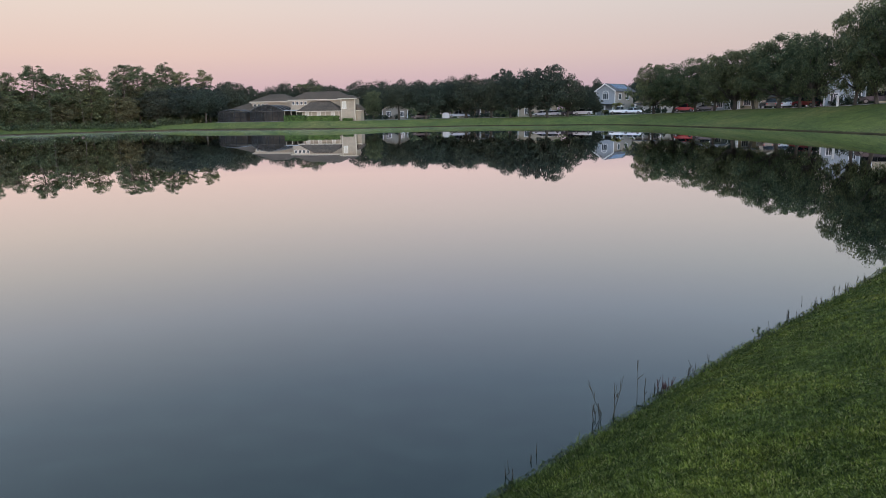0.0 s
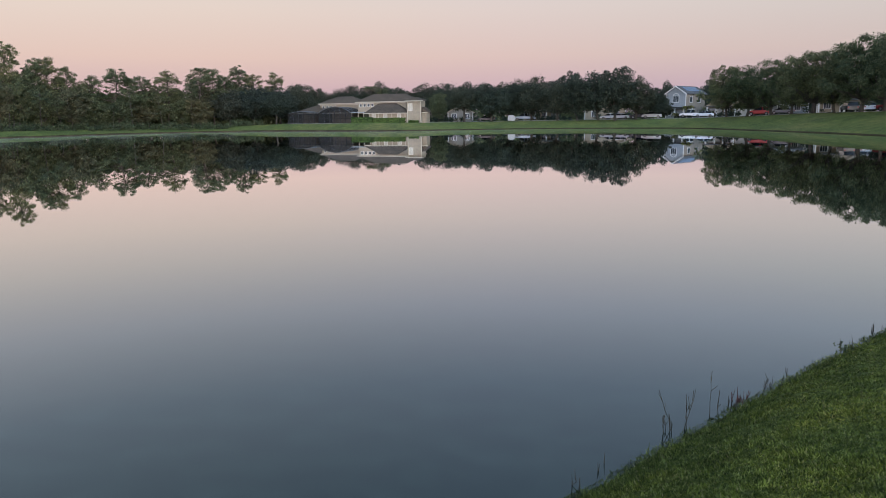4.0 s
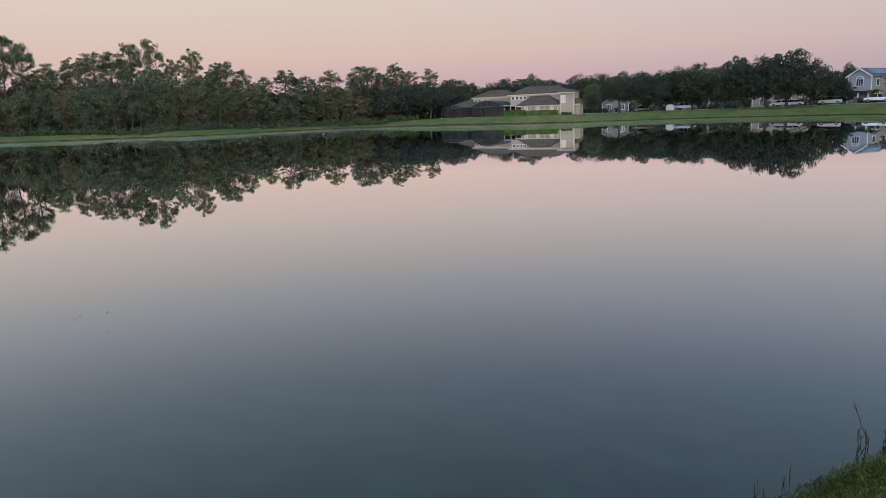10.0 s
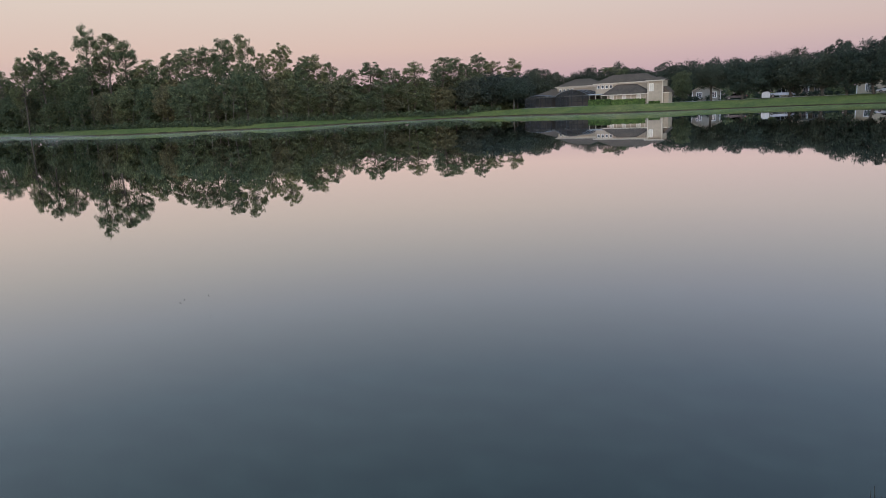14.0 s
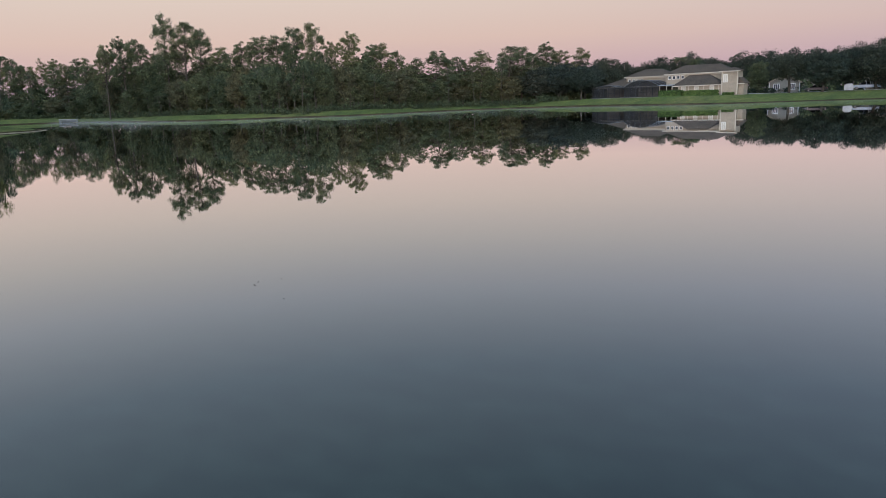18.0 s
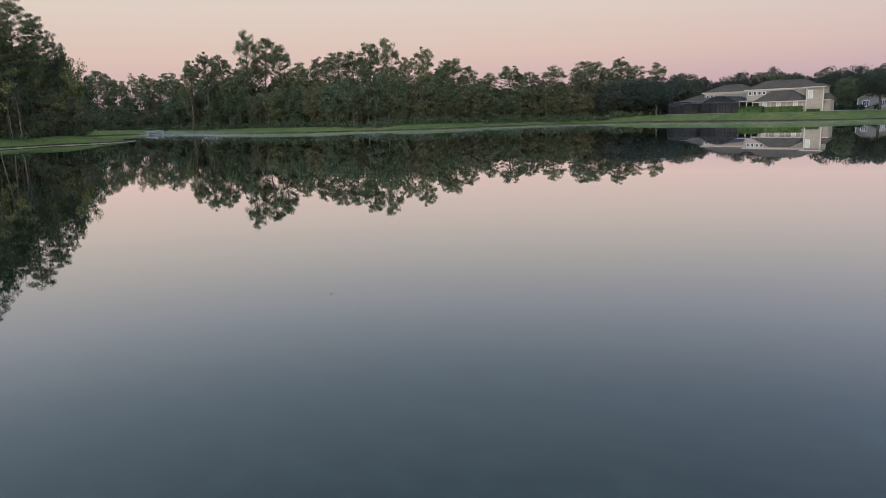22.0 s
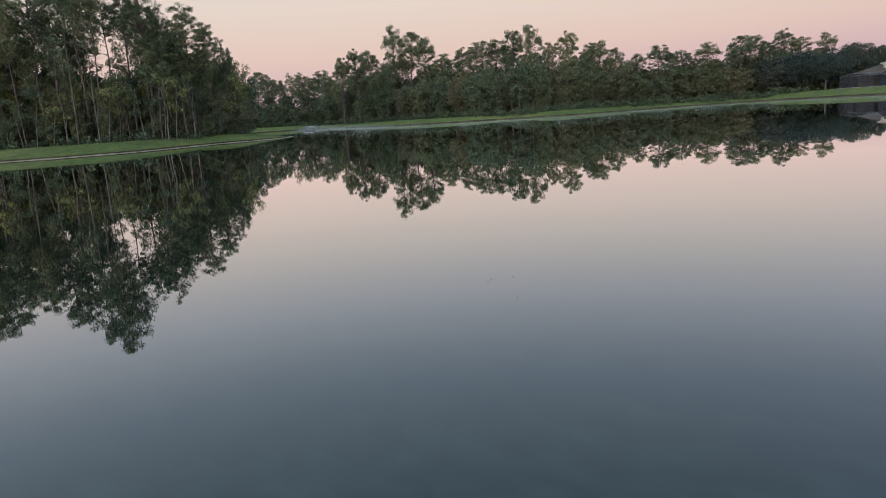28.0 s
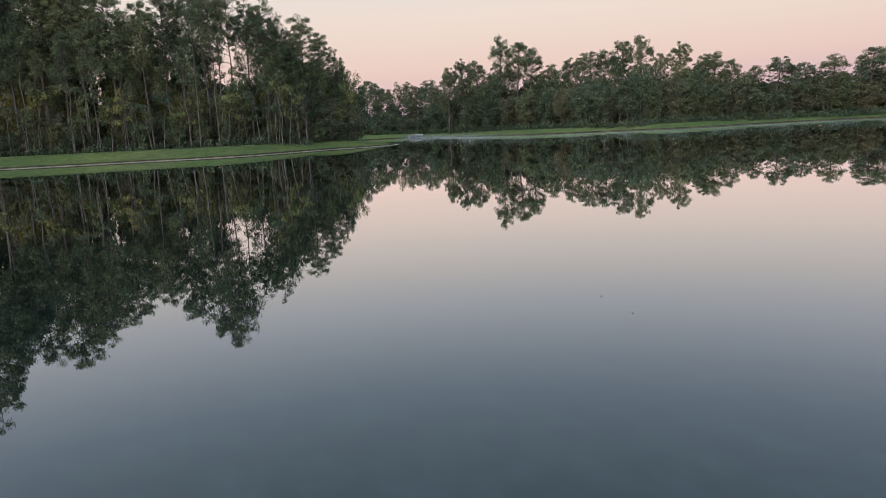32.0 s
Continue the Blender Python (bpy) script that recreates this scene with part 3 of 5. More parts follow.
def pine(seed, h=18.0, wide=6.5, deep=0.26, clumps=84, per=84, leaf=0.14, thick=0.20, name="pine_tree"):
    """A tall bare trunk with a domed, lacy crown of needle clouds on crooked limbs; deep: the crown's half height."""
    rng = np.random.default_rng(seed)
    top = np.array([rng.normal(0, 0.5), rng.normal(0, 0.5), h * 0.95])
    stem = wobble(rng, (0, 0, -0.3), top, 7, 0.12)
    stem[:, 2] = np.linspace(-0.3, h * 0.95, 7)
    items, blobs = [(stem, np.linspace(thick, 0.04, 7))], []
    domes = [(np.array([top[0], top[1], h * (1 - deep)]), np.array([wide * 0.44, wide * 0.44, h * deep]))]
    for k in range(2):
        a = rng.uniform(0, 6.28)
        domes.append((np.array([math.cos(a) * wide * 0.30, math.sin(a) * wide * 0.30, h * (1 - deep * rng.uniform(1.3, 2.1))]), np.array([wide * 0.32, wide * 0.32, h * deep * 0.62])))
    for i in range(clumps):
        c, r = domes[0] if i % 5 < 3 else domes[1 + i % 2]
        d = rng.normal(0, 1, 3)
        d[2] = abs(d[2]) * 0.9 if rng.random() < 0.7 else d[2]
        d *= rng.uniform(0.6, 0.97) / np.linalg.norm(d)
        tip = c + d * r
        q = rng.uniform(0.42, 0.88)
        tip[2] = min(tip[2], h - q * 0.5)
        zr = tip[2] - 0.5 - 0.35 * math.hypot(d[0] * r[0], d[1] * r[1])
        root = np.array([np.interp(zr, stem[:, 2], stem[:, 0]), np.interp(zr, stem[:, 2], stem[:, 1]), zr])
        items.append((wobble(rng, root, tip, 4, 0.16), np.linspace(0.06, 0.018, 4)))
        blobs.append((tip, (q * 1.05, q * 1.05, q * 0.78)))
    for i in range(5):
        f = rng.uniform(0.3, 1 - 2 * deep)
        a = rng.uniform(0, 6.28)
        root = np.array([0, 0, f * h])
        items.append((wobble(rng, root, root + (1.4 * math.cos(a), 1.4 * math.sin(a), 0.3), 3, 0.08), (0.03, 0.02, 0.008)))
    fill = [(c - (0, 0, 0.1 * r[2]), r * 0.8) for c, r in domes]
    crown = np.concatenate([cloud(rng, blobs, per, 0.15), cloud(rng, fill, clumps * per // 11, 0.15)])
    return make_tree(name, "tall slash pine with a bare trunk and ragged crown", "pine tree", items, crown, BARK, PINE, leaf, rng, "pines of the woods", slim=0.75)


def broadleaf(seed, h=11.0, wide=10.0, low=0.10, blobs=48, per=200, leaf=0.175, mat=None, bark=None, name="oak_tree",
              label="broad dark green live oak with a rounded crown", category="oak tree", group="oaks along the street", trunk_r=0.28, ragged=0.22, tuft=1.0):
    """A rounded crown of many leaf clouds over spreading limbs; low: where the crown begins."""
    rng = np.random.default_rng(seed)
    mid, half = h * (low + 1) / 2, h * (1 - low) / 2
    items, clouds = [], []
    fork = np.array([rng.normal(0, 0.2), rng.normal(0, 0.2), max(1.7, h * low * 1.3)])
    items.append((wobble(rng, (0, 0, -0.3), fork, 4, 0.06), np.linspace(trunk_r * 1.25, trunk_r * 0.8, 4)))
    for i in range(blobs):
        z = 1 - 2 * (i + 0.5) / blobs
        a = i * 2.39996 + rng.uniform(-0.35, 0.35)
        s = math.sqrt(1 - z * z)
        k = rng.uniform(0.62, 1.0) + rng.normal(0, ragged * 0.4)
        c = np.array([math.cos(a) * s * wide / 2 * k * 0.86, math.sin(a) * s * wide / 2 * k * 0.86, mid + z * half * min(k, 1.02) * (0.88 + 0.16 * (1 - tuft))])
        q = rng.uniform(0.13, 0.24) * wide * 0.75 * tuft
        clouds.append((c, (q, q, q * 0.75)))
        if i % 3 == 0 and c[2] > fork[2] + 0.8:
            items.append((wobble(rng, fork, c, 5, 0.22), np.linspace(trunk_r * 0.5, 0.025, 5)))
    crown = cloud(rng, clouds, per, 0.35)
    crown = crown[crown[:, 2] > 0.05]
    core = cloud(rng, [((0, 0, mid), (wide * 0.30, wide * 0.30, half * 0.66))], 420, 0.2)
    core = core[core[:, 2] > 0.6]
    return make_tree(name, label, category, items, crown, bark or OAK_BARK, mat or OAK, leaf, rng, group, core=core)


def sapling(seed, h=9.0, mat=None, label="slender pale-barked sapling with thin leaves", lean=0.6):
    """A thin stem with a sparse crown of small leaves along its upper part."""
    rng = np.random.default_rng(seed)
    top = np.array([rng.normal(0, lean), rng.normal(0, lean), h])
    stem = wobble(rng, (0, 0, -0.2), top, 6, 0.045)
    items, blobs = [(stem, np.linspace(0.075, 0.02, 6))], []
    for i in range(9):
        f = rng.uniform(0.42, 1.0)
        root = top * f
        a = rng.uniform(0, 6.28)
        tip = root + np.array([math.cos(a), math.sin(a), 0.5]) * rng.uniform(0.6, 1.7)
        items.append((wobble(rng, root, tip, 3, 0.06), (0.03, 0.02, 0.01)))
        blobs.append((tip, (0.85, 0.85, 0.6)))
    return make_tree("sapling", label, "sapling", items, cloud(rng, blobs, 75, 0.1), PALE_BARK, mat or WOODS, 0.14, rng, "saplings at the edge of the woods", 5)


class Grove:
    """Sample trees of one kind, with the height and width they are built to; the first uses are the samples, the rest copies."""

    def __init__(self, samples, h, wide, tall=1.0):
        self.samples, self.h, self.wide, self.tall, self.used = samples, h, wide, tall, 0

    def plant(self, az, d, top, wide, turn=None):
        x, y = on(az, d)
        z = gz(x, y)
        k = self.used
        self.used += 1
        s = self.samples[k % len(self.samples)]
        sh, sw = (top - z) / self.h * self.tall, wide / self.wide
        turn = (k * 137.5) % 360 if turn is None else turn
        m = Matrix.LocRotScale((x, y, z - 0.05), Euler((0, 0, radians(turn))), (sw, sw, sh))
        if k < len(self.samples):
            s.matrix_basis = m
            return s
        return copy_thing(s, m @ Matrix.Diagonal((1 / s.scale.x, 1 / s.scale.y, 1 / s.scale.z, 1)))


PINES = Grove([pine(11 + i) for i in range(6)], 18.0, 5.7, 1.05)
# bearing, distance, height of the top above the water, width of the crown
for row in [(-53.2, 210, 19.3, 5.0), (-51.9, 206, 20.5, 5.7), (-50.5, 202, 20.2, 6.4), (-49.1, 199, 25.1, 6.0), (-47.9, 197, 23.3, 7.8), (-46.7, 195, 21.1, 6.2),
            (-45.1, 192, 17.2, 6.1), (-43.8, 190, 17.8, 5.4), (-42.3, 188, 19.2, 8.2), (-41.2, 186, 18.7, 6.6), (-39.8, 184, 20.7, 6.6), (-38.4, 182, 20.9, 6.5),
            (-37.1, 180, 17.1, 4.3), (-35.9, 178, 18.7, 5.9), (-34.4, 180, 16.4, 5.7), (-33.2, 181, 16.1, 5.7), (-32.0, 182, 14.4, 4.9)]:
    PINES.plant(*row)
for row in [(-30.6, 184, 12.5, 5.4), (-29.2, 185, 14.6, 7.0), (-28.1, 187, 12.3, 4.4), (-27.0, 188, 13.3, 5.4), (-25.6, 189, 14.1, 6.6), (-23.5, 193, 15.3, 7.6),
            (-22.5, 195, 14.9, 6.2), (-21.4, 198, 13.7, 5.5), (-20.5, 200, 16.2, 5.7), (-19.4, 202, 14.5, 5.8), (-18.0, 205, 14.8, 5.2),
            (-59.6, 270, 20.4, 7.5), (-58.8, 270, 19.0, 6.4), (-57.8, 270, 17.4, 6.4), (-56.5, 270, 19.1, 6.4), (-55.5, 270, 17.3, 6.4), (-54.4, 270, 19.3, 6.4), (-53.7, 270, 16.2, 6.4)]:
    PINES.plant(*row)
# the wood on the western bank: taller and nearer
TALL = Grove([pine(31 + i, 26.0, 7.2, 0.31, 150, 90, 0.13) for i in range(5)], 26.0, 6.4, 1.12)
for row in [(-61.9, 140.3, 16.5, 4.1), (-63, 137.6, 19.5, 5.4), (-64.3, 135, 22.1, 6.3), (-66.1, 133.3, 21.2, 5.9), (-67.2, 132, 24.5, 6.7), (-68.4, 132.9, 23.9, 6.5),
            (-74.2, 134.2, 27.1, 7.4), (-75.6, 135.5, 24.7, 6.8), (-77.6, 135.8, 27, 8),
            (-79.7, 137.2, 29.3, 8), (-80.9, 140.5, 31, 8), (-82.2, 139, 33.7, 9.2), (-84, 141.6, 32.9, 8.1), (-85.5, 140.5, 33.5, 9.2), (-87.2, 142.8, 41.5, 9.8),
            (-89.2, 143.1, 35.3, 9.2), (-91.5, 144.5, 34.2, 9.2)]:
    TALL.plant(*row)

for row in [(-76, 148.4, 23.3, 9), (-78.4, 148.9, 25, 9), (-80.5, 151.4, 27.3, 9), (-82.8, 152.2, 29.1, 10.2), (-84.8, 153.5, 29.7, 10.2),
            (-86.4, 154.7, 31.4, 10.2), (-88.6, 155, 31.5, 10.3), (-65.6, 145.6, 19.6, 7.8)]:
    TALL.plant(*row)
TALL.plant(-71.3, 142, 21.0, 6.0)

# understory and hardwoods that fill the woods below the pines
WET = dict(name="wetland_tree", category="hardwood tree", group="hardwoods of the woods", trunk_r=0.13)
HARD = Grove([broadleaf(51 + i, 10.0, 7.5, 0.02, 36, 190, 0.165, WOODS, PALE_BARK, label="leafy green wetland hardwood with foliage to the ground", **WET) for i in range(4)]
             + [broadleaf(61 + i, 10.0, 7.5, 0.02, 32, 185, 0.16, RUSSET, PALE_BARK, label="thin russet-brown hardwood at the wood's edge", **WET) for i in range(2)], 10.0, 7.5)


def skyline(az, knots):
    return float(np.interp(az, [k[0] for k in knots], [k[1] for k in knots]))


WOOD_EDGE = [(-64, 246), (-60, 244), (-57, 241), (-54.5, 230), (-52, 208), (-50, 197), (-47, 184), (-43, 174), (-39, 168), (-35, 172), (-30, 180), (-26, 187), (-22, 187.5), (-18, 194), (-16, 203)]
FILL_TOP = [(-60, 11.5), (-54, 13), (-51, 16), (-46, 15.5), (-40, 16), (-36, 15), (-32, 12.5), (-28, 12), (-22, 12.5), (-16, 12)]
rng = np.random.default_rng(77)
az = -63.5
while az < -23.4:
    d = skyline(az, WOOD_EDGE)
    HARD.plant(az, d + rng.uniform(1, 4), skyline(az, FILL_TOP) * (rng.uniform(0.4, 0.65) if az < -54.5 else rng.uniform(0.6, 0.95)), rng.uniform(6.0, 9.0))
    HARD.plant(az + 0.7, d + rng.uniform(8, 14), skyline(az, FILL_TOP) * rng.uniform(0.78, 1.02), rng.uniform(7.0, 10.0))
    az += rng.uniform(1.1, 1.6)
NEAR_EDGE = [(-95, 141), (-84, 136), (-80, 132.5), (-76, 129.5), (-70, 127.5), (-65, 129.5), (-62.5, 135.5), (-60.5, 140), (-59, 143)]
NEAR_TOP = [(-95, 35), (-87, 35), (-82, 33), (-78, 27), (-75, 25), (-71, 30), (-67, 25), (-64, 22.5), (-61.5, 17), (-60, 13)]
NEAR_HARD = Grove([broadleaf(71 + i, 10.0, 7.5, 0.02, 34, n, 0.135, m, PALE_BARK, label=lab, ragged=0.5, **WET) for i, (m, n, lab) in enumerate([
    (WOODS, 210, "leafy green wetland hardwood with foliage to the ground"), (RUSSET, 120, "thin russet-brown hardwood at the wood's edge"), (RUSSET, 105, "thin russet-brown hardwood at the wood's edge"),
    (OLIVE, 120, "olive-yellow young hardwood at the wood's edge"), (WOODS, 150, "sparse green hardwood at the wood's edge")])], 10.0, 7.5)
az = -93.0
while az < -61.9:
    d = skyline(az, NEAR_EDGE)
    NEAR_HARD.plant(az, d + rng.uniform(1.5, 4.5), rng.uniform(4.0, 8.5), rng.uniform(3.0, 5.0))
    NEAR_HARD.plant(az + 0.9, d + rng.uniform(2.5, 6), rng.uniform(5.0, 10.5), rng.uniform(3.5, 5.5))
    NEAR_HARD.plant(az + 1.1, d + rng.uniform(5, 8), rng.uniform(8, 13), rng.uniform(4.5, 6.5))
    NEAR_HARD.plant(az + 0.6, d + rng.uniform(9, 14), rng.uniform(12, 18), rng.uniform(5.5, 8.0))
    NEAR_HARD.plant(az + 1.4, d + rng.uniform(13, 18), rng.uniform(12, 16), rng.uniform(6.0, 8.5))
    if not -72.6 < az < -69.6 and az < -63.5:
        HARD.plant(az + 1.0, d + rng.uniform(17, 22), skyline(az, NEAR_TOP) * rng.uniform(0.72, 0.92), rng.uniform(7.0, 9.0))
    az += rng.uniform(1.7, 2.6)
# tall thin pines at the edge of the near wood, their trunks in plain view
POLES = Grove([pine(41 + i, 22.0, 5.0, 0.20, 50, 80, 0.13, 0.12) for i in range(4)], 22.0, 5.0, 1.06)
for row in [(-71.5, 133.4, 34.2, 7.3), (-70.6, 130.9, 32.1, 5.1), (-69.7, 134, 29, 5.8), (-72.4, 129, 30.7, 5.2), (-71, 128.1, 28.3, 4), (-73.1, 135.5, 29, 5.9), (-72, 141.8, 26.5, 6.7)]:
    POLES.plant(*row)
az = -91.5
while az < -62.5:
    if not -73.0 < az < -69.0:
        POLES.plant(az, skyline(az, NEAR_EDGE) + rng.uniform(0.8, 4.0), skyline(az, NEAR_TOP) * rng.uniform(0.6, 0.92), rng.uniform(3.6, 5.0))
    az += rng.uniform(1.4, 2.8)
SAPS = Grove([sapling(81 + i) for i in range(2)] + [sapling(85 + i, 8.0, YELLOW, "yellowing young tree at the wood's edge") for i in range(2)] + [sapling(88, 9.0, RUSSET, "thin brown-leaved sapling at the wood's edge")], 9.0, 3.0)
az = -92.0
while az < -61.5:
    d = skyline(az, NEAR_EDGE)
    SAPS.plant(az, d + rng.uniform(0.4, 3.0), rng.uniform(6.0, 14.0), rng.uniform(2.6, 4.4))
    az += rng.uniform(0.55, 1.1)

FAR_SAPS = Grove([sapling(91 + i, 9.0, m, "slender young tree before the far woods") for i, m in enumerate((WOODS, WOODS, RUSSET))], 9.0, 3.0)
az = -58.0
while az < -24.0:
    d = skyline(az, WOOD_EDGE)
    FAR_SAPS.plant(az, d + rng.uniform(-1.5, 1.0), rng.uniform(6.0, 11.5), rng.uniform(2.6, 4.2))
    az += rng.uniform(1.0, 2.2)
# slender pines behind the misty inlet
az = -61.0
while az < -50.0:
    d = skyline(az, WOOD_EDGE)
    POLES.plant(az, d + rng.uniform(2, 16), rng.uniform(13.5, 19.5), rng.uniform(3.4, 5.2))
    az += rng.uniform(0.45, 0.9)
HARD.plant(-5.3, 198, 9.6, 6.0)

# live oaks by the house, along the street and behind it
OAKS = Grove([broadleaf(101 + i) for i in range(6)], 11.0, 9.2, 1.08)
SLATE = Grove([broadleaf(111 + i, mat=SLATE_OAK, label="dense blue-black oak beside the woods") for i in range(2)], 11.0, 9.2, 1.08)
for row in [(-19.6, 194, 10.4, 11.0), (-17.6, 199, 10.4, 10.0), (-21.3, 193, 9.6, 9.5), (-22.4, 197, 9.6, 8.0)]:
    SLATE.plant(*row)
for row in [(-16.2, 206, 10.5, 9.0), (-20.3, 208, 11.5, 11.0), (-18.4, 210, 11.5, 11.0), (-22.2, 204, 10.5, 9.0), (-16.4, 222, 12.5, 9.5), (-15.0, 226, 12.3, 8.0), (-13.6, 230, 11.0, 8.0),
            (-12.2, 225, 12.0, 9.0), (-11.0, 228, 11.4, 9.0), (-9.8, 225, 12.6, 8.0), (-8.6, 228, 11.6, 8.5), (-7.5, 225, 11.4, 8.5), (-6.1, 218, 12.2, 9.0), (-4.8, 214, 12.0, 9.0)]:
    OAKS.plant(*row)
for row in [(-1.2, 182, 10.2, 9.0), (0.4, 190, 10.4, 9.5), (2.0, 188, 10.8, 10.5), (4.0, 184, 10.8, 10.0), (5.5, 181, 11.8, 8.8),
            (7.1, 180, 12.3, 10.0), (8.4, 178, 13.3, 10.0), (9.9, 180, 10.9, 8.5), (11.2, 184, 8.9, 6.5), (-1.3, 235, 13.2, 9.5), (0.5, 235, 13.6, 9.5),
            (2.3, 235, 14.4, 9.5), (4.9, 232, 15.6, 8.5), (-2.9, 232, 12.6, 9.5), (3.6, 236, 13.4, 9.0), (8.0, 236, 13.0, 10.0), (12.1, 238, 12.6, 4.5), (15.1, 238, 12.3, 7.4)]:
    OAKS.plant(*row)
NEAR_OAKS = Grove([broadleaf(121 + i, blobs=118, per=225, leaf=0.105, low=0.11, ragged=0.7, tuft=0.72, mat=LIT_GREEN_OAK) for i in range(4)], 11.0, 7.9, 1.05)
for row in [(16.3, 169, 12.8, 7.4), (17.7, 164, 11.9, 8.2), (19.3, 159, 12.6, 8.0), (20.6, 152, 12.9, 6.5), (22.0, 146, 13.4, 8.9), (23.3, 141, 13.4, 7.2),
            (24.9, 135, 14.3, 9.3), (26.3, 129, 13.9, 7.0), (27.1, 123, 13.5, 6.5), (29.6, 118, 15.9, 6.2), (30.9, 114, 16.8, 7.2), (32.2, 110, 17.3, 8.5), (34.5, 104, 17.5, 9.0)]:
    NEAR_OAKS.plant(*row)
for row in [(17.0, 208, 11.0, 9.0), (19.5, 202, 11.0, 9.0), (21.8, 194, 11.0, 9.0), (24.2, 184, 11.0, 9.0), (26.4, 168, 10.5, 8.0), (30.6, 160, 11.0, 8.5), (12.0, 191, 6.0, 4.2)]:
    OAKS.plant(*row)


LAWN_TREE = broadleaf(131, low=0.27, blobs=40, label="small round-crowned tree on the lawn by the pool cages", group="oaks along the street")
LONE = Grove([LAWN_TREE, broadleaf(132, low=0.30, blobs=40, label="spreading street oak with bare limbs below its crown")], 11.0, 9.2, 1.05)
LONE.plant(-17.9, 189, 9.0, 7.4)
LONE.plant(-3.3, 184, 10.2, 8.6)


def snag(az, d, top, seed, wide=1.0):
    """A dead tree: a bare pale stem with crooked forked limbs."""
    rng = np.random.default_rng(seed)
    x, y = on(az, d)
    z = gz(x, y)
    h = top - z
    ob = thing("dead_tree", "bare grey dead tree with crooked forked limbs", "dead tree", "dead trees in the woods", pose(x, y, z))
    tip = np.array([rng.normal(0, 0.5), rng.normal(0, 0.5), h])
    stem = wobble(rng, (0, 0, -0.3), tip, 8, 0.16)
    part("trunk", mesh_of("trunk", *tube(stem, np.linspace(0.11, 0.035, 8), 7), DEAD_BARK, True), DEAD_BARK, ob)
    for i in range(7):
        root = stem[3 + i % 4] + (stem[4 + i % 4] - stem[3 + i % 4]) * rng.random()
        a = rng.uniform(0, 6.28)
        end = root + np.array([math.cos(a) * 1.6 * wide, math.sin(a) * 1.6 * wide, rng.uniform(0.8, 2.2)])
        limb = wobble(rng, root, end, 5, 0.14)
        items = [(limb, np.linspace(0.05, 0.02, 5))]
        for k in (2, 3):
            items.append((wobble(rng, limb[k], limb[k] + rng.normal(0, 0.55, 3) + (0, 0, 0.6), 3, 0.05), (0.035, 0.025, 0.015)))
        part("limb", mesh_of("limb", *tubes(items, 4), DEAD_BARK, True), DEAD_BARK, ob)


DEAD_BARK = plain("dead_bark", (0.135, 0.115, 0.10), 0.9, grain=4.0, vary=0.3)
for k, row in enumerate([(-42.6, 175.5, 11.0), (-40.1, 171.0, 12.0), (-38.4, 171.5, 10.5), (-35.6, 174, 9.5)]):
    snag(*row, 700 + k)
for k, row in enumerate([(-79.6, 136.5, 26.5), (-83.6, 139, 29.0), (-66.4, 130.0, 12.0), (-64.4, 133, 10.0)]):
    snag(*row, 720 + k, 1.2)


def palm(az, d, top, spread, seed, mat, label):
    """A palm: a ringed trunk and arching fronds, each with drooping leaflets."""
    rng = np.random.default_rng(seed)
    x, y = on(az, d)
    z = gz(x, y)
    h = max(top - z - spread * 0.35, 0.3)
    ob = thing("palm_tree", label, "palm tree", "palms in the gardens", pose(x, y, z))
    part("trunk", mesh_of("trunk", *tube(wobble(rng, (0, 0, -0.2), (0.1, 0.1, h), 6, 0.04), np.linspace(0.16, 0.12, 6), 8), OAK_BARK, True), OAK_BARK, ob)
    for i in range(15):
        a, rise = i * 2.4 + rng.uniform(-0.2, 0.2), rng.uniform(-0.1, 1.0)
        t = np.linspace(0, 1, 9)
        out = np.array([math.cos(a), math.sin(a), 0])
        rib = np.array([0.1, 0.1, h]) + out * (spread * 0.55 * t)[:, None] + np.array([0, 0, 1]) * (spread * (0.5 * rise * t - 0.42 * t * t))[:, None]
        side = np.array([-out[1], out[0], 0])
        v, f = list(rib), []
        for j in range(8):
            for sgn in (-1, 1):
                w = spread * 0.17 * math.sin(math.pi * (0.1 + 0.85 * t[j]))
                f.append((j, j + 1, len(v)))
                v.append(rib[j] + side * sgn * w + out * 0.12 - np.array([0, 0, w * 0.6]))
        part("frond", mesh_of("frond", np.array(v), np.array(f), mat), mat, ob)


palm(-10.7, 206, 12.6, 4.2, 741, LIT_GREEN_OAK, "tall green palm behind the beige house")
palm(-9.7, 207, 12.0, 3.8, 742, LIT_GREEN_OAK, "tall green palm behind the beige house")
palm(13.6, 190, 5.6, 3.0, 743, OLIVE, "short yellow-green palm before the blue-grey house")
palm(12.7, 189, 3.6, 2.0, 744, YELLOW, "low amber-leaved palm before the blue-grey house")


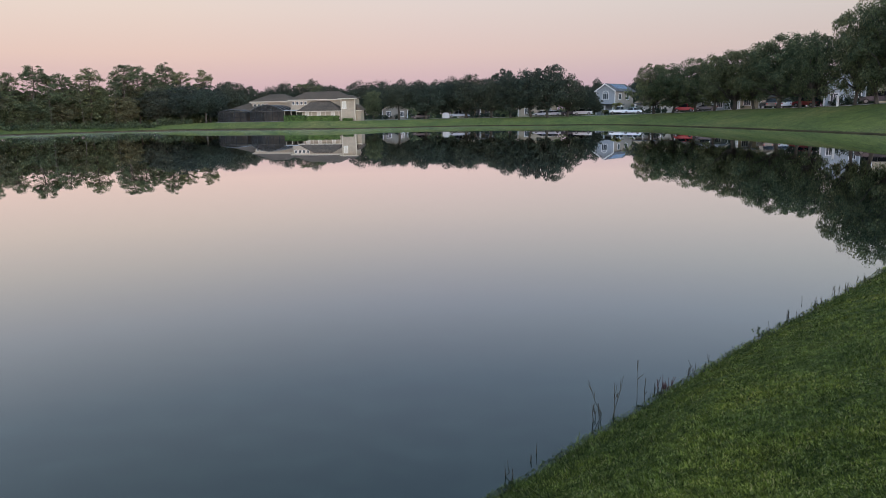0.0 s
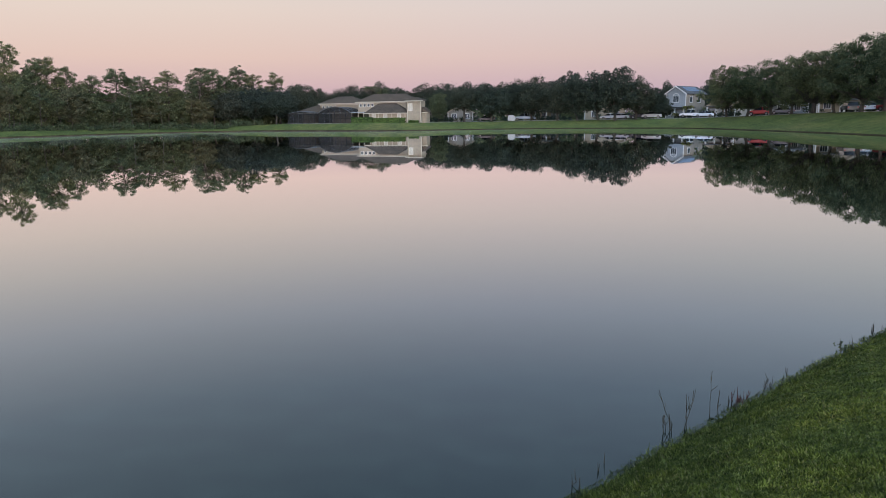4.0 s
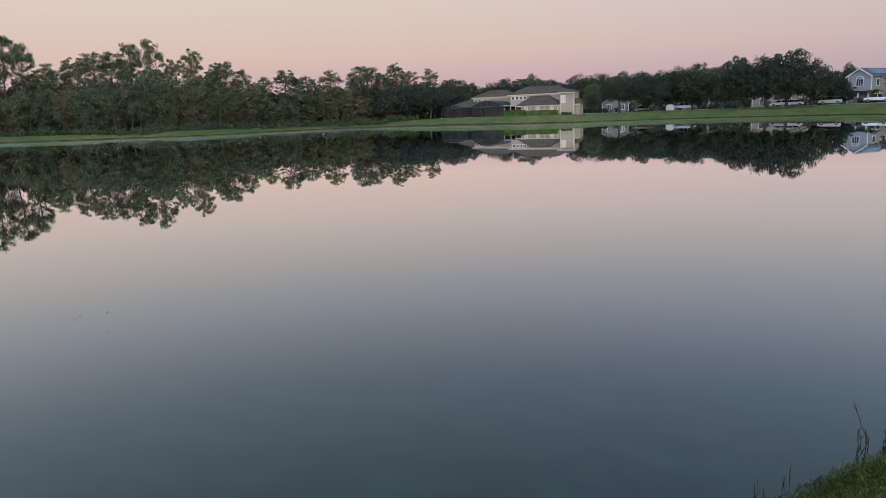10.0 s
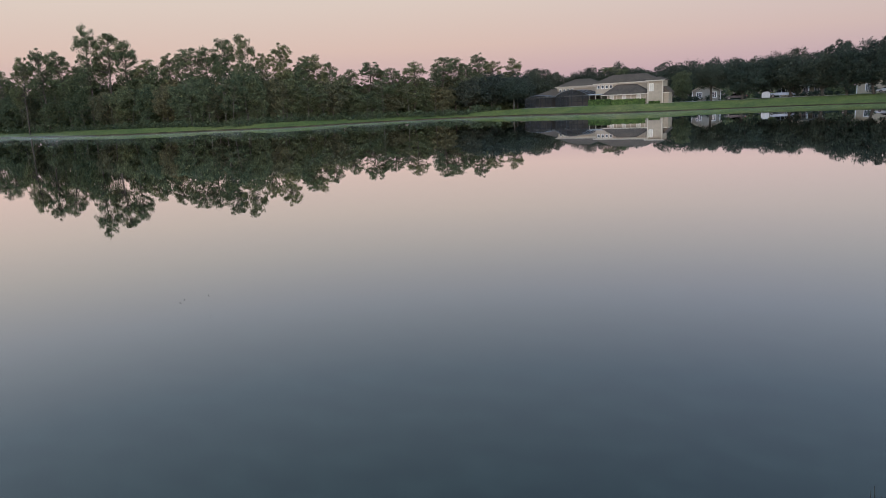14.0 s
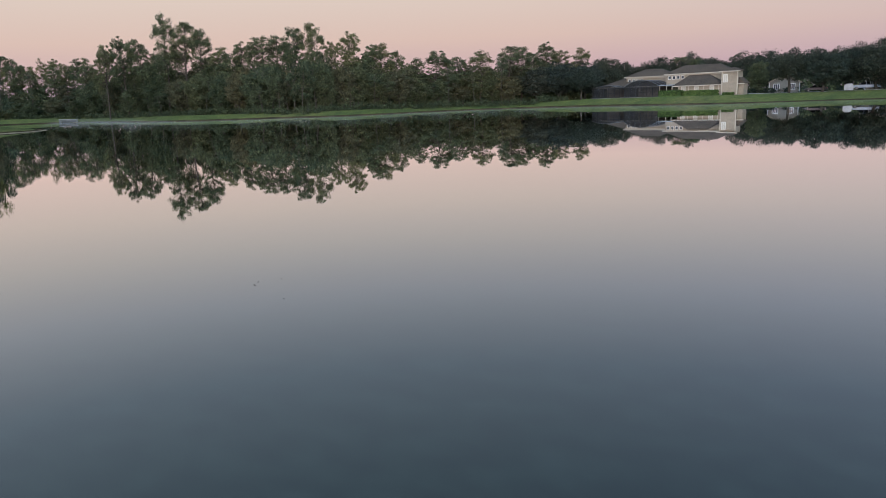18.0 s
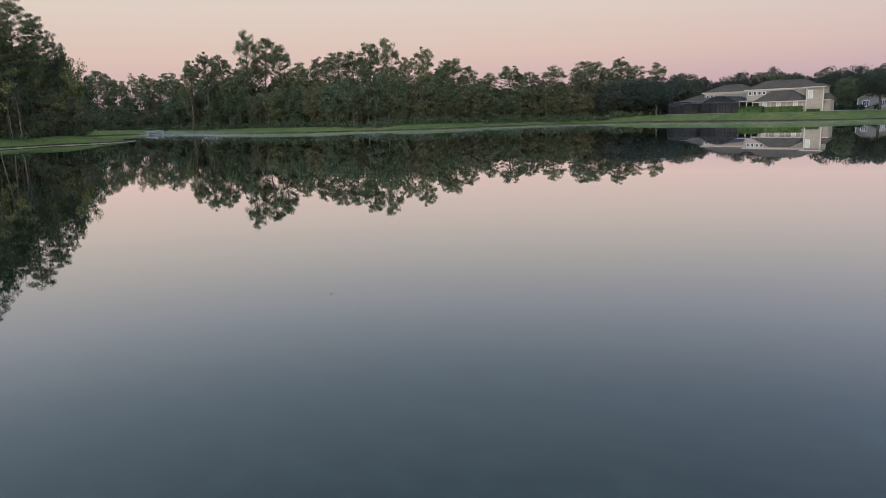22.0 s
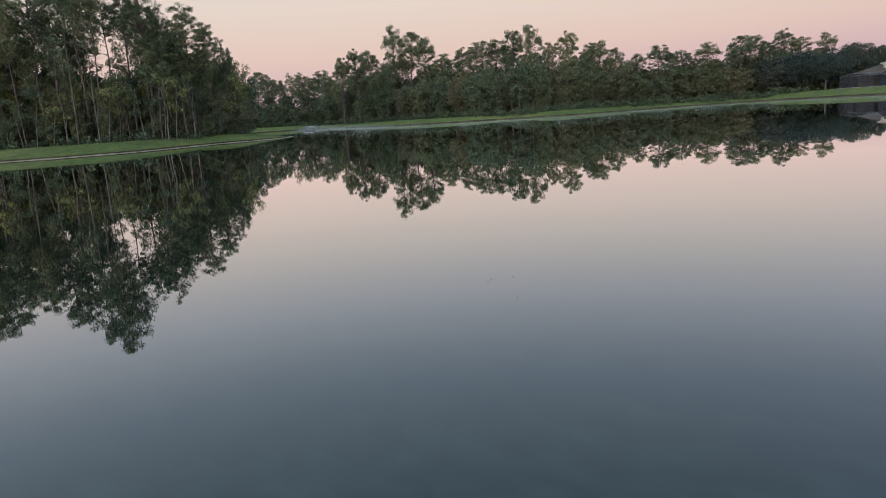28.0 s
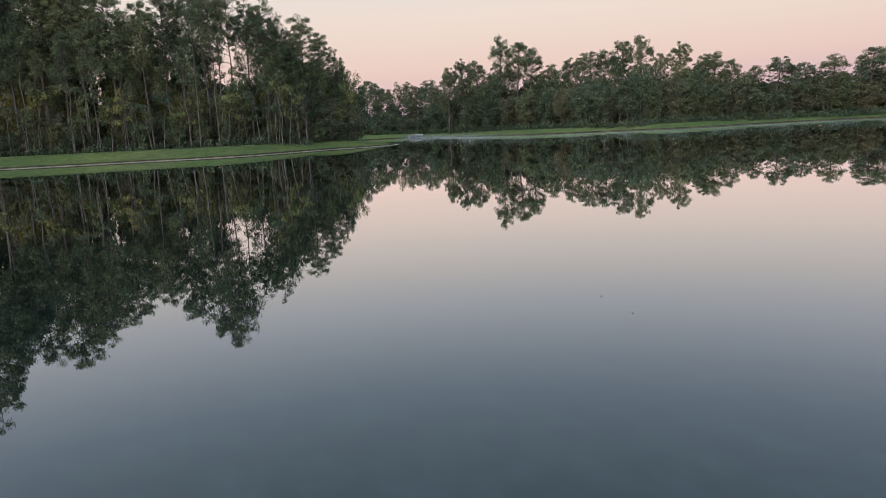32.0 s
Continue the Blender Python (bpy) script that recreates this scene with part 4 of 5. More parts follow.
def far_woods():
    """The depth of the woods behind the front trees: leaves nobody could count, low enough to leave the skyline to the trees."""
    rng = np.random.default_rng(91)
    out = []
    for az, d, top, wide, n in [(a, skyline(a, NEAR_EDGE) + 16 + 16 * (i % 2), 7.0, 8.0, 700) for i, a in enumerate(np.arange(-97, -62.0, 1.1))] \
            + [(a, skyline(a, WOOD_EDGE) + 9, 4.5, 6.0, 300) for a in np.arange(-64, -16, 0.9)] + [(a, 221, 7.0, 8.0, 300) for a in np.arange(-9, 14, 1.3)] + [(a, skyline(a, WOOD_EDGE) + 22, skyline(a, FILL_TOP) * 0.82, 9.0, 620) for a in np.arange(-64, -16, 1.6)] \
            + [(a, skyline(a, NEAR_EDGE) + 26, 15.0, 9.0, 600) for a in np.arange(-96, -63, 1.2)] \
            + [(a, 246, 9.5, 11.0, 420) for a in np.arange(-24, 14, 1.6)] + [(a, 205, 9.0, 9.0, 420) for a in np.arange(14, 40, 1.6)]:
        x, y = on(az, d)
        z = gz(x, y)
        blobs = [((x + rng.normal(0, wide * 0.35), y + rng.normal(0, wide * 0.35), z + rng.uniform(0.1, 0.8) * (top - z)), (wide * 0.4, wide * 0.4, (top - z) * 0.28)) for _ in range(6)]
        out.append(cloud(rng, blobs, n // 6, 0.2))
    pts = np.concatenate(out)
    v, f = leaf_clumps(rng, pts, 0.45)
    tagged(new("far_woods", mesh_of("far_woods", v, f, WOODS)), "dense dark green woods behind the pond", "woods", kind="stuff")


far_woods()


def shrub_belt():
    """Low brush along the foot of the woods."""
    rng = np.random.default_rng(93)
    blobs = []
    for a in np.arange(-93, -60.7, 0.45):
        d = skyline(a, NEAR_EDGE) + rng.uniform(1.0, 4.0)
        x, y = on(a, d)
        q = rng.uniform(0.5, 1.2)
        blobs.append(((x, y, gz(x, y) + q * 0.5), (q * 1.2, q * 1.2, q)))
    for a in np.arange(-59, -19, 0.42):
        d = skyline(a, WOOD_EDGE) - rng.uniform(0.5, 3.5)
        x, y = on(a, d)
        q = rng.uniform(0.6, 1.5)
        blobs.append(((x, y, gz(x, y) + q * 0.5), (q * 1.3, q * 1.3, q)))
    v, f = leaf_clumps(rng, cloud(rng, blobs, 130, 0.2), 0.2)
    tagged(new("brush", mesh_of("brush", v, f, WOODS)), "low green brush along the foot of the woods", "brush", kind="stuff")


shrub_belt()


def street_shrubs():
    """Shrubs and low planting in the front gardens along the street."""
    rng = np.random.default_rng(95)
    blobs = []
    for a in np.arange(-6, 34, 0.42):
        d = np.interp(a, [-6, 6, 11, 15, 19, 23, 27, 31, 36], [203, 199, 196, 187, 176, 161, 144, 129, 115]) + rng.uniform(-1.0, 4.0)
        if rng.random() < 0.25:
            continue
        x, y = on(a, d)
        q = rng.uniform(0.5, 1.3)
        blobs.append(((x, y, gz(x, y) + q * 0.7), (q * 1.1, q * 1.1, q)))
    v, f = leaf_clumps(rng, cloud(rng, blobs, 160, 0.2), 0.2)
    tagged(new("garden_shrubs", mesh_of("garden_shrubs", v, f, OAK)), "dark green garden shrubs along the street", "shrubs", kind="stuff")


street_shrubs()

# ---- houses ----


def wall_box(parent, name, x0, x1, y0, y1, z0, z1, mat, label=""):
    return part(name, box(x0, x1, y0, y1, z0, z1), mat, parent, label)


def hip_roof(parent, x0, x1, y0, y1, z, rise, over=0.45, mat=None, ridge_in=None, name="roof"):
    """A hipped roof over a rectangle, with a fascia board."""
    x0, x1, y0, y1 = x0 - over, x1 + over, y0 - over, y1 + over
    half = min((y1 - y0), (x1 - x0)) / 2
    inn = half if ridge_in is None else ridge_in
    bm = bmesh.new()
    long_x = (x1 - x0) >= (y1 - y0)
    c = (y0 + y1) / 2 if long_x else (x0 + x1) / 2
    lo = [bm.verts.new(p) for p in ((x0, y0, z), (x1, y0, z), (x1, y1, z), (x0, y1, z))]
    if long_x:
        a, b = bm.verts.new((x0 + inn, c, z + rise)), bm.verts.new((x1 - inn, c, z + rise))
        for fc in ((lo[0], lo[1], b, a), (lo[1], lo[2], b), (lo[2], lo[3], a, b), (lo[3], lo[0], a)):
            bm.faces.new(fc)
    else:
        a, b = bm.verts.new((c, y0 + inn, z + rise)), bm.verts.new((c, y1 - inn, z + rise))
        for fc in ((lo[0], lo[1], a), (lo[1], lo[2], b, a), (lo[2], lo[3], b), (lo[3], lo[0], a, b)):
            bm.faces.new(fc)
    bm.faces.new(lo[::-1])
    roof = part(name, bm, mat or SHINGLE, parent)
    f = bmesh.new()
    for q in ((x0, x1, y0 - 0.03, y0 + 0.05), (x0, x1, y1 - 0.05, y1 + 0.03), (x0 - 0.03, x0 + 0.05, y0 + 0.06, y1 - 0.06), (x1 - 0.05, x1 + 0.03, y0 + 0.06, y1 - 0.06)):
        box(q[0], q[1], q[2], q[3], z - 0.2, z + 0.03, bm=f)
    part("fascia", f, CREAM, roof, "cream fascia board")
    return roof


def window(parent, x, y, z, w, h, bars=1, frame_mat=None, deep=0.06, glass=None):
    """A window in a wall that faces -y: raised frame, glazing bars, set-back pane."""
    fm = frame_mat or TRIM
    t = 0.13
    bm = bmesh.new()
    for q in ((x - w / 2 - t, x - w / 2, z - t, z + h + t), (x + w / 2, x + w / 2 + t, z - t, z + h + t), (x - w / 2, x + w / 2, z - t, z), (x - w / 2, x + w / 2, z + h, z + h + t)):
        box(q[0], q[1], y - deep, y + 0.03, q[2], q[3], bm=bm)
    for i in range(bars):
        cx = x - w / 2 + w * (i + 1) / (bars + 1)
        box(cx - 0.03, cx + 0.03, y - deep * 0.6, y + 0.02, z, z + h, bm=bm)
    fr = part("window", bm, fm, parent, "trimmed house window")
    part("pane", box(x - w / 2, x + w / 2, y - 0.015, y + 0.02, z, z + h), glass or PANE, fr)
    return fr


ROOF_BAR = plain("grey_aluminium", (0.16, 0.165, 0.18), 0.45, 0.4, vary=0.1)


def lanai(parent, x0, x1, y0, y1, h, rise):
    """A screened pool cage with a barrel roof: dark bars with mesh between them."""
    cage = part("pool_cage", bmesh.new(), SCREEN_BAR, parent, "dark screened pool enclosure with curved roof")
    n = max(4, int((x1 - x0) / 1.3))
    xs = np.linspace(x0, x1, n + 1)

    def top(x):
        k = (x - x0) / (x1 - x0)
        return h + rise * math.sin(math.pi * k) ** 0.8

    for x in xs:
        bar = box(x - 0.05, x + 0.05, y0 - 0.05, y0 + 0.05, 0, top(x))
        part("bar", bar, SCREEN_BAR, cage)
    for k in (0.02, 1.1, 2.3):
        part("rail", box(x0, x1, y0 - 0.04, y0 + 0.04, k, k + 0.08), SCREEN_BAR, cage)
    sk = bmesh.new()
    fine = np.linspace(x0, x1, 25)
    front_lo = [sk.verts.new((x, y0, 0.05)) for x in fine]
    front = [sk.verts.new((x, y0, top(x))) for x in fine]
    back = [sk.verts.new((x, y1, top(x))) for x in fine]
    for i in range(24):
        sk.faces.new((front_lo[i], front_lo[i + 1], front[i + 1], front[i]))
        sk.faces.new((front[i], front[i + 1], back[i + 1], back[i]))
    part("mesh_screen", sk, SCREEN, cage, "dark insect mesh")
    arc = tubes([(np.array([(x, yy, top(x) + 0.03) for x in fine]), np.full(25, 0.05)) for yy in np.linspace(y0, y1, 4)], 4)
    part("arch", mesh_of("arch", *arc, ROOF_BAR), ROOF_BAR, cage, "grey curved roof bars")
    for x in xs[::2]:
        part("purlin", box(x - 0.035, x + 0.035, y0, y1, top(x) + 0.02, top(x) + 0.07), ROOF_BAR, cage)
    part("gutter", box(x0 - 0.06, x1 + 0.06, y1 - 0.1, y1, h - 0.05, h + 0.08), ROOF_BAR, cage)
    for sx in (x0, x1):
        sd = bmesh.new()
        sd.faces.new([sd.verts.new(p) for p in ((sx, y0, 0.05), (sx, y1, 0.05), (sx, y1, h), (sx, y0, h))])
        part("side_screen", sd, SCREEN, cage)
    return cage


def hedge(x0, x1, y, deep, h, at, seed):
    ob = thing("hedge", "clipped dark green hedge along the beige house", "hedge", "hedges by the house", at)
    rng = np.random.default_rng(seed)
    n = int((x1 - x0) * 900)
    p = np.stack([rng.uniform(x0, x1, n), rng.uniform(y - deep, y, n), h * rng.random(n) ** 0.6 + rng.normal(0, 0.05, n)], -1)
    v, f = leaf_clumps(rng, p, 0.1)
    part("leaves", mesh_of("leaves", v, f, HEDGE), HEDGE, ob)
    part("core", box(x0 + 0.15, x1 - 0.15, y - deep + 0.15, y - 0.15, 0, h - 0.15), HEDGE, ob)
    return ob


def beige_house():
    # the front runs away from the pond towards the pool cages; x counts from the near corner's old front line
    x, y = on(-6.7, 174.4)
    z = 1.62
    at = pose(x, y, z, 0, 0, -9.5) @ pose(-11.6, 0.4, 0)
    h = thing("house", "two-storey beige stucco house with brown roofs and pool cages", "house", at=at)
    # lower front wing
    wall_box(h, "wall", -1.73, 8.08, 0, 6, -0.6, 2.36, STUCCO)
    bm = bmesh.new()
    lo = [bm.verts.new(p) for p in ((-3.08, -0.5, 2.34), (8.2, -0.5, 2.34), (8.2, 5.2, 2.34), (-3.08, 5.2, 2.34))]
    a, b = bm.verts.new((-1.13, 5.2, 4.75)), bm.verts.new((3.63, 5.2, 4.75))
    bm.faces.new((lo[0], lo[1], b, a))
    bm.faces.new((lo[1], lo[2], b))
    bm.faces.new((lo[3], lo[0], a))
    bm.faces.new((lo[2], lo[3], a, b))
    part("roof", bm, SHINGLE, h)
    part("fascia", box(-3.14, 8.08, -0.58, -0.5, 2.16, 2.37), CREAM, h, "cream fascia board")
    for wx in (-0.6, 2.4, 5.91):
        window(h, wx, 0, 0.85, 0.75, 1.2, glass=BLIND)
    for px in (-1.67, 0.63, 4.05, 7.43):
        part("pilaster", box(px - 0.12, px + 0.12, -0.05, 0.0, 0, 2.3), CREAM, h, "cream trim board")
    # two-storey corner block
    wall_box(h, "wall", 8.1, 11.6, -0.4, 3.2, -0.6, 5.15, STUCCO)
    for px in (8.18, 11.52):
        part("corner_board", box(px - 0.12, px + 0.12, -0.46, -0.4, 0, 5.1), CREAM, h, "cream corner board")
    window(h, 8.95, -0.4, 2.85, 0.75, 1.55, 1, glass=BLIND)
    # upper storey set back behind the wing
    wall_box(h, "wall", -6.7, 6.17, 5.3, 12.2, 2.3, 5.2, STUCCO)
    for i in range(4):
        window(h, -5.9 + i * 1.05, 5.3, 4.05, 0.55, 0.62, 0)
    part("band", box(-6.72, 6.2, 5.22, 5.3, 4.78, 5.1), CREAM, h, "cream band under the eaves")
    hip_roof(h, -6.7, 8.0, 5.3, 12.5, 5.2, 2.0, 0.5, ridge_in=3.6)
    bm = bmesh.new()
    lo = [bm.verts.new(p) for p in ((7.9, -0.9, 5.18), (12.0, -0.9, 5.18), (12.0, 3.7, 5.18), (7.9, 6.0, 5.18))]
    a, b = bm.verts.new((9.8, 1.4, 5.95)), bm.verts.new((9.2, 6.0, 6.1))
    for fc in ((lo[0], lo[1], a), (lo[1], lo[2], b, a), (lo[3], lo[0], a, b), (lo[2], lo[3], b), (lo[3], lo[2], lo[1], lo[0])):
        bm.faces.new(fc)
    part("roof", bm, SHINGLE, h)
    part("fascia", box(7.6, 12.17, -0.98, -0.9, 4.98, 5.2), CREAM, h, "cream fascia board")
    # low extension with a lean-to roof
    wall_box(h, "wall", 11.62, 12.7, 0.4, 3.4, -0.6, 2.45, STUCCO)
    bm = bmesh.new()
    v = [bm.verts.new(p) for p in ((11.61, 0.0, 3.75), (13.1, -0.1, 2.4), (13.1, 3.9, 2.4), (11.61, 3.9, 3.75), (11.61, 0.0, 2.45), (11.61, 3.9, 2.45))]
    for fc in ((0, 1, 2, 3), (0, 4, 1), (3, 2, 5), (4, 5, 2, 1), (0, 3, 5, 4)):
        bm.faces.new([v[i] for i in fc])
    part("roof", bm, SHINGLE, h)
    part("fascia", box(11.65, 13.14, -0.2, -0.1, 2.22, 2.42), CREAM, h, "cream fascia board")
    # left block, further back
    wall_box(h, "wall", -18.55, -8.14, 9, 18, -0.6, 5.0, STUCCO)
    for i in range(4):
        window(h, -17.71 + i * 1.08, 9, 3.75, 0.5, 0.62, 0)
    part("band", box(-18.64, -8.11, 8.92, 9, 4.55, 4.9), CREAM, h, "cream band under the eaves")
    hip_roof(h, -18.55, -8.14, 9, 18, 5.0, 1.9, 0.5, ridge_in=3.6)
    wall_box(h, "wall", -26.44, -8.56, 10, 19, -0.6, 2.6, STUCCO)
    hip_roof(h, -25.08, -7.19, 6.2, 19, 2.6, 2.7, 0.5, name="roof")
    part("patio_roof", box(-7.18, -3.41, 0.6, 6, 2.5, 2.72), SIDING, h, "blue-grey flat patio roof")
    for px in (-6.62, -4.9, -3.54):
        part("post", box(px - 0.08, px + 0.08, 0.7, 0.86, -0.2, 2.5), CREAM, h)
    part("patio_slab", box(-24.21, -3.19, -0.2, 9.8, -0.8, 0.03), DARK_CONCRETE, h, "dark concrete pool deck")
    lanai(h, -24.07, -16.74, 1.0, 9.5, 2.35, 0.65)
    lanai(h, -15.26, -6.58, 0.2, 8.8, 2.5, 1.5)
    hedge(-5.6, -0.04, -1.4, 1.4, 1.45, at @ pose(0, 0, -0.1), 301)
    hedge(0.07, 8.0, -1.3, 1.3, 1.25, at @ pose(0, 0, -0.1), 302)
    hedge(8.83, 11.28, -1.2, 0.8, 0.55, at @ pose(0, 0, -0.1), 303)


beige_house()


def gable_house(name, az, d, w, deep, wall_h, rise, turn, mat, label, solar=False, windows=(), posts=0, garage=None):
    """A house whose gable faces the pond."""
    x, y = on(az, d)
    h = thing(name, label, "house", "houses along the street", pose(x, y, gz(x, y) - 0.1, 0, 0, turn))
    wall_box(h, "wall", -w / 2, w / 2, 0, deep, -0.4, wall_h, mat)
    bm = prism([(-w / 2, wall_h), (w / 2, wall_h), (0, wall_h + rise)], 0.02, deep - 0.02)
    part("gable", bm, mat, h)
    o = 0.5
    k = rise / (w / 2)
    bm = bmesh.new()
    for s in (-1, 1):
        e, r = Vector((s * (w / 2 + o), 0, wall_h - o * k)), Vector((0, 0, wall_h + rise))
        up = Vector((0, 0, 0.18))
        quad = []
        for yy in (-o, deep + o):
            for p in (e, r, r + up, e + up):
                quad.append(bm.verts.new((p.x, yy, p.z + 0.02)))
        for fc in ((0, 1, 2, 3), (7, 6, 5, 4), (0, 4, 5, 1), (1, 5, 6, 2), (2, 6, 7, 3), (3, 7, 4, 0)):
            bm.faces.new([quad[i] for i in fc])
    roof = part("roof", bm, GREY_SHINGLE, h)
    rk = bmesh.new()
    for s in (-1, 1):
        v = [rk.verts.new(p) for p in ((s * (w / 2 + o), -o - 0.06, wall_h - o * k - 0.12), (0, -o - 0.06, wall_h + rise - 0.1), (0, -o - 0.06, wall_h + rise + 0.2), (s * (w / 2 + o), -o - 0.06, wall_h - o * k + 0.2))]
        u = [rk.verts.new((p.co.x, p.co.y + 0.06, p.co.z)) for p in v]
        rk.faces.new(v)
        rk.faces.new(u[::-1])
        for i in range(4):
            rk.faces.new((v[i], u[i], u[(i + 1) % 4], v[(i + 1) % 4]))
    part("barge_board", rk, WHITE if solar else STUCCO, roof, "white barge boards" if solar else "beige barge boards")
    for cx in (-w / 2, w / 2):
        part("corner_board", box(cx - 0.1, cx + 0.1, -0.04, 0.06, 0, wall_h), WHITE, h, "white corner board")
    for wx, wz, ww, wh in windows:
        window(h, wx, 0, wz, ww, wh, 2, WHITE)
    if solar:
        for i in range(2):
            for j in range(4):
                u0, u1 = 0.18 + i * 0.36, 0.50 + i * 0.36
                y0 = 1.5 + j * 1.75
                pts = []
                for yy in (y0, y0 + 1.65):
                    for q in (u0, u1):
                        pts.append((q * (w / 2), yy, wall_h + rise * (1 - q) + 0.26))
                bm = bmesh.new()
                vs = [bm.verts.new(p) for p in pts] + [bm.verts.new((p[0], p[1], p[2] + 0.05)) for p in pts]
                for fc in ((0, 1, 3, 2), (4, 6, 7, 5), (0, 4, 5, 1), (1, 5, 7, 3), (3, 7, 6, 2), (2, 6, 4, 0)):
                    bm.faces.new([vs[i2] for i2 in fc])
                part("solar_panel", bm, SOLAR, roof, "blue solar panel")
    if garage:
        gx, gw = garage
        door = part("garage_door", box(gx - gw / 2, gx + gw / 2, -0.06, 0.0, 0.05, 2.2), WHITE, h, "white panelled garage door")
        for r in range(4):
            part("panel", box(gx - gw / 2 + 0.06, gx + gw / 2 - 0.06, -0.09, -0.06, 0.1 + r * 0.53, 0.57 + r * 0.53), WHITE, door)
    for i in range(posts):
        px = -w / 2 + 0.3 + i * (w - 0.6) / max(1, posts - 1)
        part("post", box(px - 0.14, px + 0.14, -2.1, -1.82, 0, 2.5), WHITE, h, "white porch post")
    if posts:
        part("porch_roof", box(-w / 2 - 0.2, w / 2 + 0.2, -2.3, -0.05, 2.5, 2.75), GREY_SHINGLE, h)
    return h


blue = gable_house("house", 12.75, 197, 5.4, 10.0, 6.3, 1.7, -42, SIDING, "blue-grey two-storey house with white trim and solar panels", True,
            [(0.0, 4.1, 1.5, 1.5), (-1.6, 0.9, 1.0, 1.3)])
# its flank is beige, with two windows and a porch roof over the drive
part("side_wall", box(2.7, 2.76, 0.1, 9.9, 0, 6.25), GREIGE, blue, "beige stucco side wall")
for wy in (2.6, 6.8):
    f = bmesh.new()
    for q in ((wy - 0.72, wy - 0.6, 3.9, 5.6), (wy + 0.6, wy + 0.72, 3.9, 5.6), (wy - 0.6, wy + 0.6, 3.9, 4.02), (wy - 0.6, wy + 0.6, 5.48, 5.6)):
        box(2.76, 2.82, q[0], q[1], q[2], q[3], bm=f)
    fr = part("window", f, WHITE, blue, "white-trimmed side window")
    part("pane", box(2.765, 2.785, wy - 0.6, wy + 0.6, 4.02, 5.48), PANE, fr)
head = bmesh.new()
for i in range(8):
    a0, a1 = math.pi * i / 8, math.pi * (i + 1) / 8
    prism([(0.75 * math.cos(a0), 5.73 + 0.45 * math.sin(a0)), (0.9 * math.cos(a0), 5.73 + 0.6 * math.sin(a0)), (0.9 * math.cos(a1), 5.73 + 0.6 * math.sin(a1)), (0.75 * math.cos(a1), 5.73 + 0.45 * math.sin(a1))], -0.07, 0.02, bm=head)
part("window_arch", head, WHITE, blue, "white arched window head")
part("porch_roof", box(-2.2, 5.6, -1.7, -0.02, 2.6, 2.85), GREY_SHINGLE, blue)
for px in (-2.0, 0.6, 3.0, 5.4):
    part("post", box(px - 0.12, px + 0.12, -1.6, -1.36, 0, 2.6), WHITE, blue, "white porch post")
gable_house("house", 15.9, 192, 6.5, 8.0, 2.7, 1.8, -16, STUCCO, "low beige house with a white garage front", False, [(2.2, 0.9, 1.0, 1.3)], 4, garage=(-1.2, 3.0))
gable_house("house", 20.4, 180, 8.0, 9.0, 2.8, 2.0, -20, SIDING, "pale blue-grey house behind the street trees", False, [(-1.6, 0.9, 1.1, 1.3), (1.8, 0.9, 1.1, 1.3)], 3)
gable_house("house", 17.9, 186, 7.0, 9.0, 2.9, 2.0, -18, STUCCO, "beige house behind the street trees", False, [(1.9, 0.9, 1.2, 1.3)], 3, garage=(-1.5, 2.8))
gable_house("house", 23.6, 165, 8.0, 9.0, 2.8, 2.0, -22, STUCCO, "pale beige house behind the street trees", False, [(-2.2, 0.9, 1.2, 1.3)], 4, garage=(1.6, 3.2))
gable_house("house", 29.0, 140, 6.0, 9.0, 5.0, 2.0, -28, SIDING, "blue-grey house with white-trimmed windows behind the oaks", False, [(1.9, 0.8, 0.9, 2.0), (-1.5, 0.9, 1.1, 1.3)])
gable_house("house", 32.3, 138, 6.5, 9.0, 5.2, 2.0, -30, STUCCO, "beige two-storey house behind the oaks", False, [(0.0, 3.4, 1.4, 1.2), (-1.5, 0.9, 1.1, 1.3)])
gable_house("house", 2.7, 206, 10.0, 9.0, 2.7, 2.0, -4, STUCCO, "low beige house with porch posts behind the oaks", False, [(-3.0, 0.9, 1.2, 1.3), (1.0, 0.9, 1.2, 1.3), (3.4, 0.9, 1.0, 1.3)], 4)
gable_house("house", 7.6, 206, 11.0, 9.0, 2.7, 2.0, -9, STUCCO, "beige house mostly hidden by oak crowns", False, [(-3.0, 0.9, 1.2, 1.3), (3.0, 0.9, 1.2, 1.3)])
gable_house("house", -3.6, 205, 7.0, 9.0, 2.7, 1.8, 3, GREIGE, "pale greige house behind a spreading oak", False, [(-1.8, 0.9, 1.2, 1.3), (1.8, 0.9, 1.2, 1.3)])

